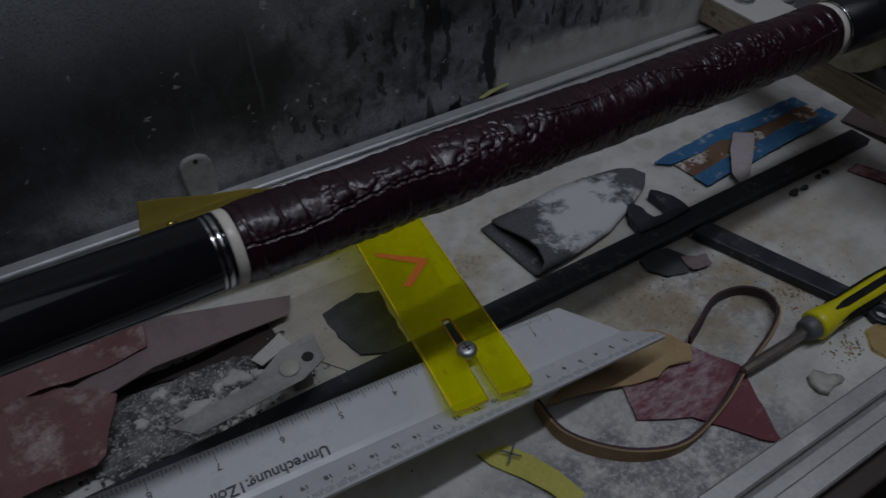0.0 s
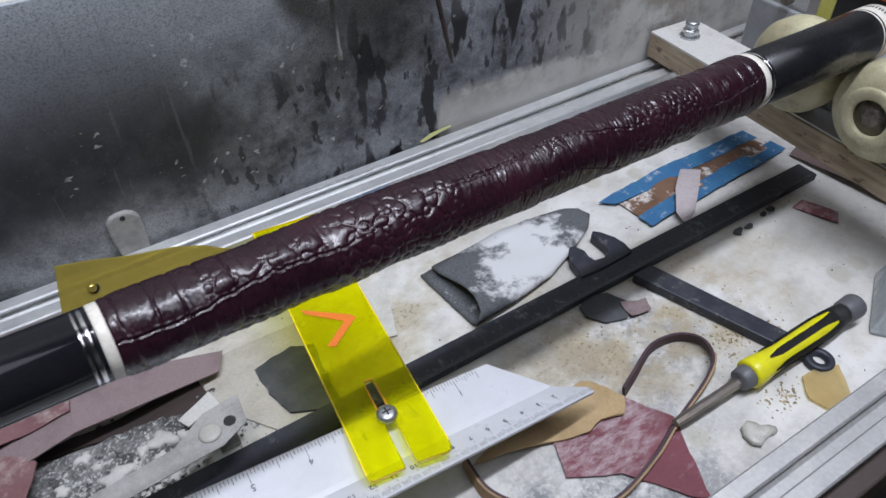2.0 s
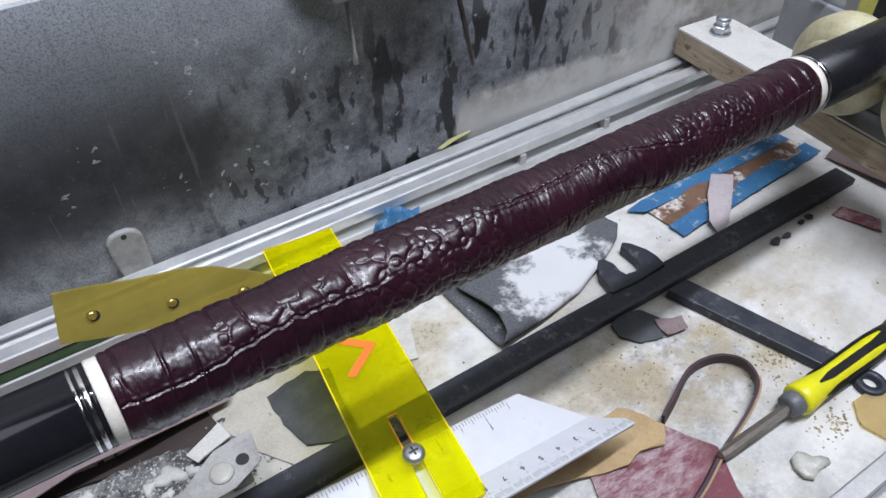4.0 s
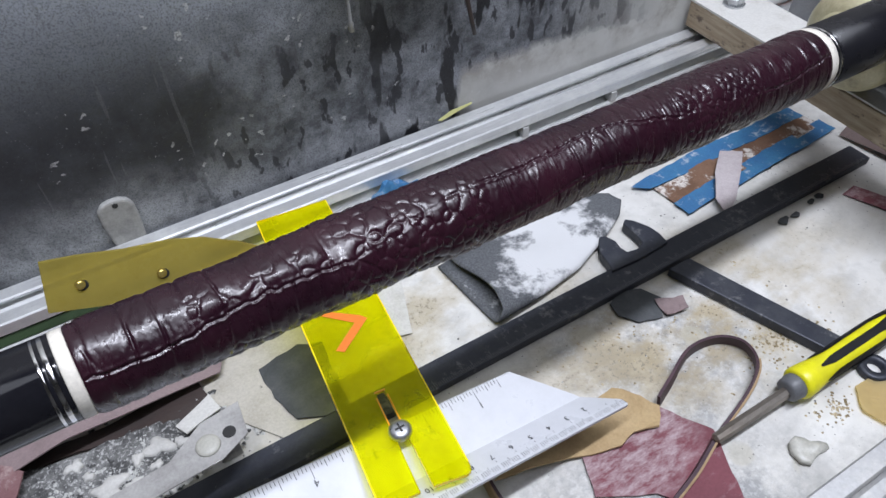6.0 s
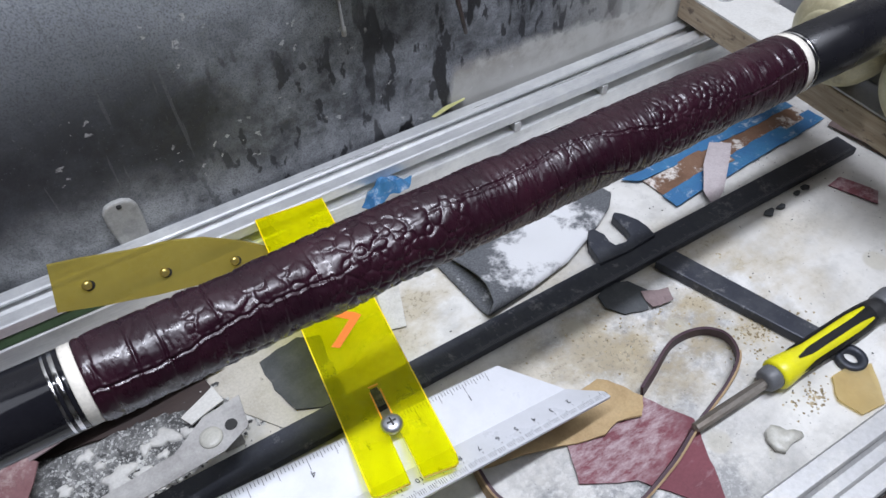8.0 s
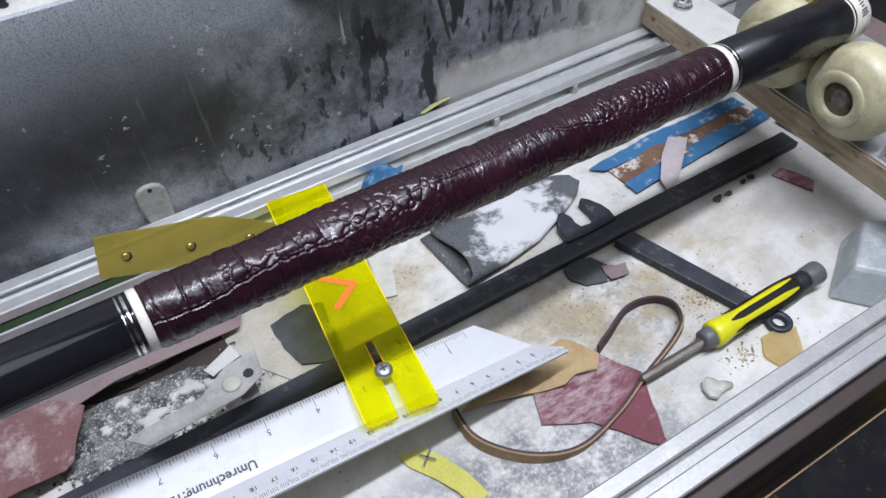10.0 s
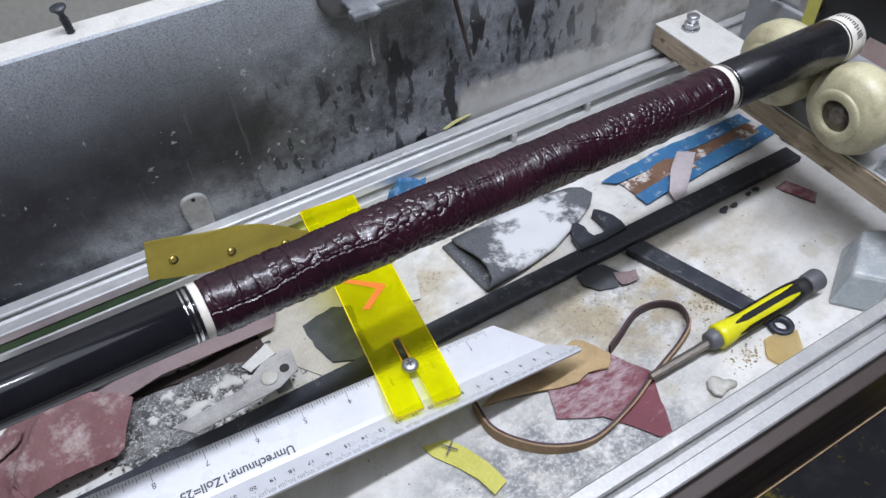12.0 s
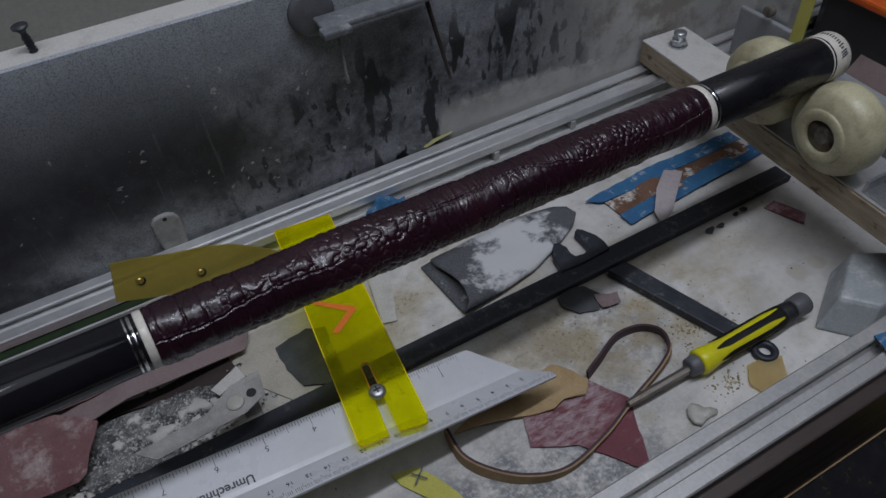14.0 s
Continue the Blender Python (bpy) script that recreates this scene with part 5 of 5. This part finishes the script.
scrap("abrasive_paper", "pale pink abrasive paper with a cream edge between rail and cue", "sandpaper", sheet([(-0.062, 0.2880), (-0.050, 0.2890), (-0.012, 0.2800), (0.012, 0.2760), (0.010, 0.262), (-0.060, 0.262)], 0.016, 0.0006, lambda x, y: 0.006 * (y - 0.262) / 0.038 + 0.0015 * math.sin(x * 130), 3, 0.0005), PINK)
for x, y, r in ((0.3634, 0.1920, 0.0042), (0.3720, 0.1915, 0.0030), (0.3946, 0.1946, 0.0032), (0.3884, 0.1946, 0.0024)):
    pts = [(x + r * random.uniform(0.6, 1.3) * math.cos(k * 0.9), y + 0.6 * r * random.uniform(0.6, 1.3) * math.sin(k * 0.9)) for k in range(7)]
    scrap("dark_flake", "small dark flake of leather on the floor", "flake", sheet(pts, 0.0004, 0.0008, waves(700, 700, 0.0006), 2), CHARCOAL, "leather flakes")

# ---- on and by the back board ----
knob = prism([(0.0555, -0.004), (0.0690, -0.004), (0.0698, 0.012), (0.0695, 0.0185), (0.0678, 0.0218), (0.0645, 0.0236), (0.0600, 0.0238), (0.0560, 0.0226), (0.0538, 0.0195), (0.0535, 0.013)], 0.0, 0.0034, 0.0011)
bmesh.ops.transform(knob, matrix=Matrix.Translation((0, 0.325, 0.040)) @ Matrix.Rotation(math.radians(90), 4, "X"), verts=knob.verts)
clip = thing("plastic_clip", "white plastic clip fixed to the board behind the rail", "clip", (0.063, 0.322, 0.04))
part("tongue", knob, GREYWHITE, clip)
part("screw_hole", lathe(bmesh.new(), [(0, 0.0013), (0.0003, 0.0012)], (0.0618, 0.3216, 0.0612), (0.0618, 0.0, 0.0612), 14), RUBBER, clip)
part("post", boxes((0.058, 0.069, 0.3225, 0.3250, 0.0, 0.04)), GREYWHITE, clip)

nail = thing("drywall_screw", "black drywall screw half driven into the top of the board", "screw", (0.0395, 0.336, 0.168))
n0, n1 = Vector((0.0400, 0.336, 0.161)), Vector((0.0385, 0.335, 0.1815))
rows = [(0.0, 0.0014)]
for k in range(8):
    rows += [(0.002 + k * 0.0016, 0.0013), (0.0028 + k * 0.0016, 0.0021)]
rows += [(0.0165, 0.0013), (0.0185, 0.0022), (0.0198, 0.0037), (0.0205, 0.0037)]
part("shaft", lathe(bmesh.new(), rows, n0, n1, 20), IRON, nail, "", True)

peg = thing("hanging_bracket", "paint-crusted grey bar with two thin hanging pegs on the board", "bracket", (0.2, 0.322, 0.15))
bm = boxes((0.168, 0.236, 0.3060, 0.3205, 0.1490, 0.1525), (0.166, 0.182, 0.300, 0.308, 0.148, 0.1525), bevel=0.0012)
part("bar", bm, OVERSPRAY, peg, "grey bar powdered with overspray")
part("mount", lathe(bmesh.new(), [(0, 0.0125), (0.003, 0.0125), (0.0042, 0.0100)], (0.169, 0.325, 0.1535), (0.169, 0.0, 0.1535), 28), GREYPL, peg, "round mount", True)
part("peg", lathe(bmesh.new(), [(0, 0.0011), (0.033, 0.0009), (0.0335, 0.0014), (0.0375, 0.0012)], (0.1775, 0.3125, 0.1500), (0.1795, 0.3135, 0.1120), 14), GREYWHITE, peg, "", True)
part("peg", lathe(bmesh.new(), [(0, 0.0014), (0.058, 0.0011), (0.064, 0.0010)], (0.2315, 0.3150, 0.1490), (0.2480, 0.3195, 0.0875), 14), DARKWOOD, peg, "rusty thin peg", True)

bm = sheet([(0.226, 0.3210), (0.236, 0.3238), (0.250, 0.3243), (0.249, 0.3232), (0.240, 0.3220), (0.228, 0.3198)], 0.0404, 0.0004, lambda x, y: 0.0025 * max(0, (y - 0.315) / 0.008), 3)
scrap("tape_scrap", "yellow tape scrap on the back rail", "tape", bm, STRAW)
bm = sheet([(0.166, 0.290), (0.176, 0.2985), (0.1865, 0.3015), (0.199, 0.2965), (0.192, 0.2880), (0.181, 0.2875), (0.172, 0.286)], 0.030, 0.0005, lambda x, y: 0.010 * math.exp(-((x - 0.182) / 0.009) ** 2) * (0.6 + 0.4 * math.sin(y * 500)) + 0.0012 * math.sin(x * 700), 4, 0.0005)
scrap("masking_tape", "crumpled blue masking tape stuck to the back rail", "tape", bm, BLUE)
bm = sheet([(0.336, 0.0555), (0.350, 0.0555), (0.352, 0.068), (0.342, 0.0705)], 0.0404, 0.0004, waves(300, 300, 0.0008), 3)
scrap("masking_tape", "blue masking tape scrap on the front rail", "tape", bm, BLUE)

blk = prism([(0.356, 0.1035), (0.373, 0.083), (0.400, 0.0815), (0.430, 0.110), (0.398, 0.128)], 0.0, 0.021, 0.0022)
for v in blk.verts:
    f = v.co.z / 0.021
    v.co.x += (0.393 - v.co.x) * 0.22 * f + 0.004 * f
    v.co.y += (0.104 - v.co.y) * 0.22 * f
scrap("dusty_block", "cloudy grey chamfered block covered in dust", "block", blk, STONE)

for pts in ([(0.372, 0.020), (0.395, 0.034), (0.43, 0.040), (0.425, 0.012), (0.39, 0.005)], [(0.285, -0.03), (0.31, -0.012), (0.335, -0.02), (0.32, -0.045)]):
    scrap("paper_scrap", "dull yellow paper scrap on the black bench sheet", "paper", sheet(pts, -0.0298, 0.0006, waves(90, 120, 0.002), 3, 0.0008), STRAW, "scraps on the bench")

# ---- beyond the rollers ----
post = thing("extrusion_post", "grey bracket and slotted aluminium post behind the rollers", "bracket", (0.487, 0.275, 0.0))
part("post", extruded([(0.262, 0.0405), (0.262, 0.165), (0.272, 0.165), (0.272, 0.158), (0.276, 0.158), (0.276, 0.165), (0.290, 0.165), (0.290, 0.0405)], 0.478, 0.500), ALU_DULL, post)
part("plate", boxes((0.472, 0.4765, 0.247, 0.298, 0.0402, 0.078), bevel=0.0012), GREYPAINT, post, "grey plate")
part("bolt", lathe(bmesh.new(), [(0, 0.004), (0.004, 0.004), (0.0045, 0.003)], (0.4715, 0.272, 0.086), (0.0, 0.272, 0.086), 12), HUB, post)
scrap("yellow_tag", "yellow plastic tag standing behind the cue", "tag", boxes((0.461, 0.4625, 0.2370, 0.2460, 0.0402, 0.112), bevel=0.0004), LEMON)

tool = thing("power_tool", "black and orange battery power tool standing beyond the rollers", "tool", (0.60, 0.25, 0.0))
part("housing", boxes((0.56, 0.68, 0.195, 0.298, 0.0, 0.075), bevel=0.008), GRIP, tool)
bm = bmesh.new()
for y0, y1, z0, z1 in ((0.222, 0.297, 0.069, 0.0755), (0.216, 0.2225, 0.062, 0.090), (0.290, 0.297, 0.062, 0.12)):
    box(bm, 0.553, 0.565, y0, y1, z0, z1, 0.002)
part("trim", bm, ORANGEPL, tool, "orange trim")
scrap("grey_holder", "dark grey metal holder beside the power tool", "holder", boxes((0.470, 0.50, 0.140, 0.172, 0.0, 0.115), (0.50, 0.52, 0.150, 0.168, 0.0, 0.15), bevel=0.002), GREYPAINT)
scrap("abrasive_sheet", "brown abrasive sheet leaning beyond the butt of the cue", "sandpaper", sheet([(0.452, 0.225), (0.458, 0.155), (0.515, 0.155), (0.515, 0.225)], 0.001, 0.001, lambda x, y: max(0, (x - 0.452)) * 0.95, 3), TAUPE)

# ---- the plan to its true size ----
for ob in [o for o in scene.objects if o.parent is None and o is not cam]:
    ob.matrix_world = Matrix.Scale(UNIT, 4) @ ob.matrix_basis
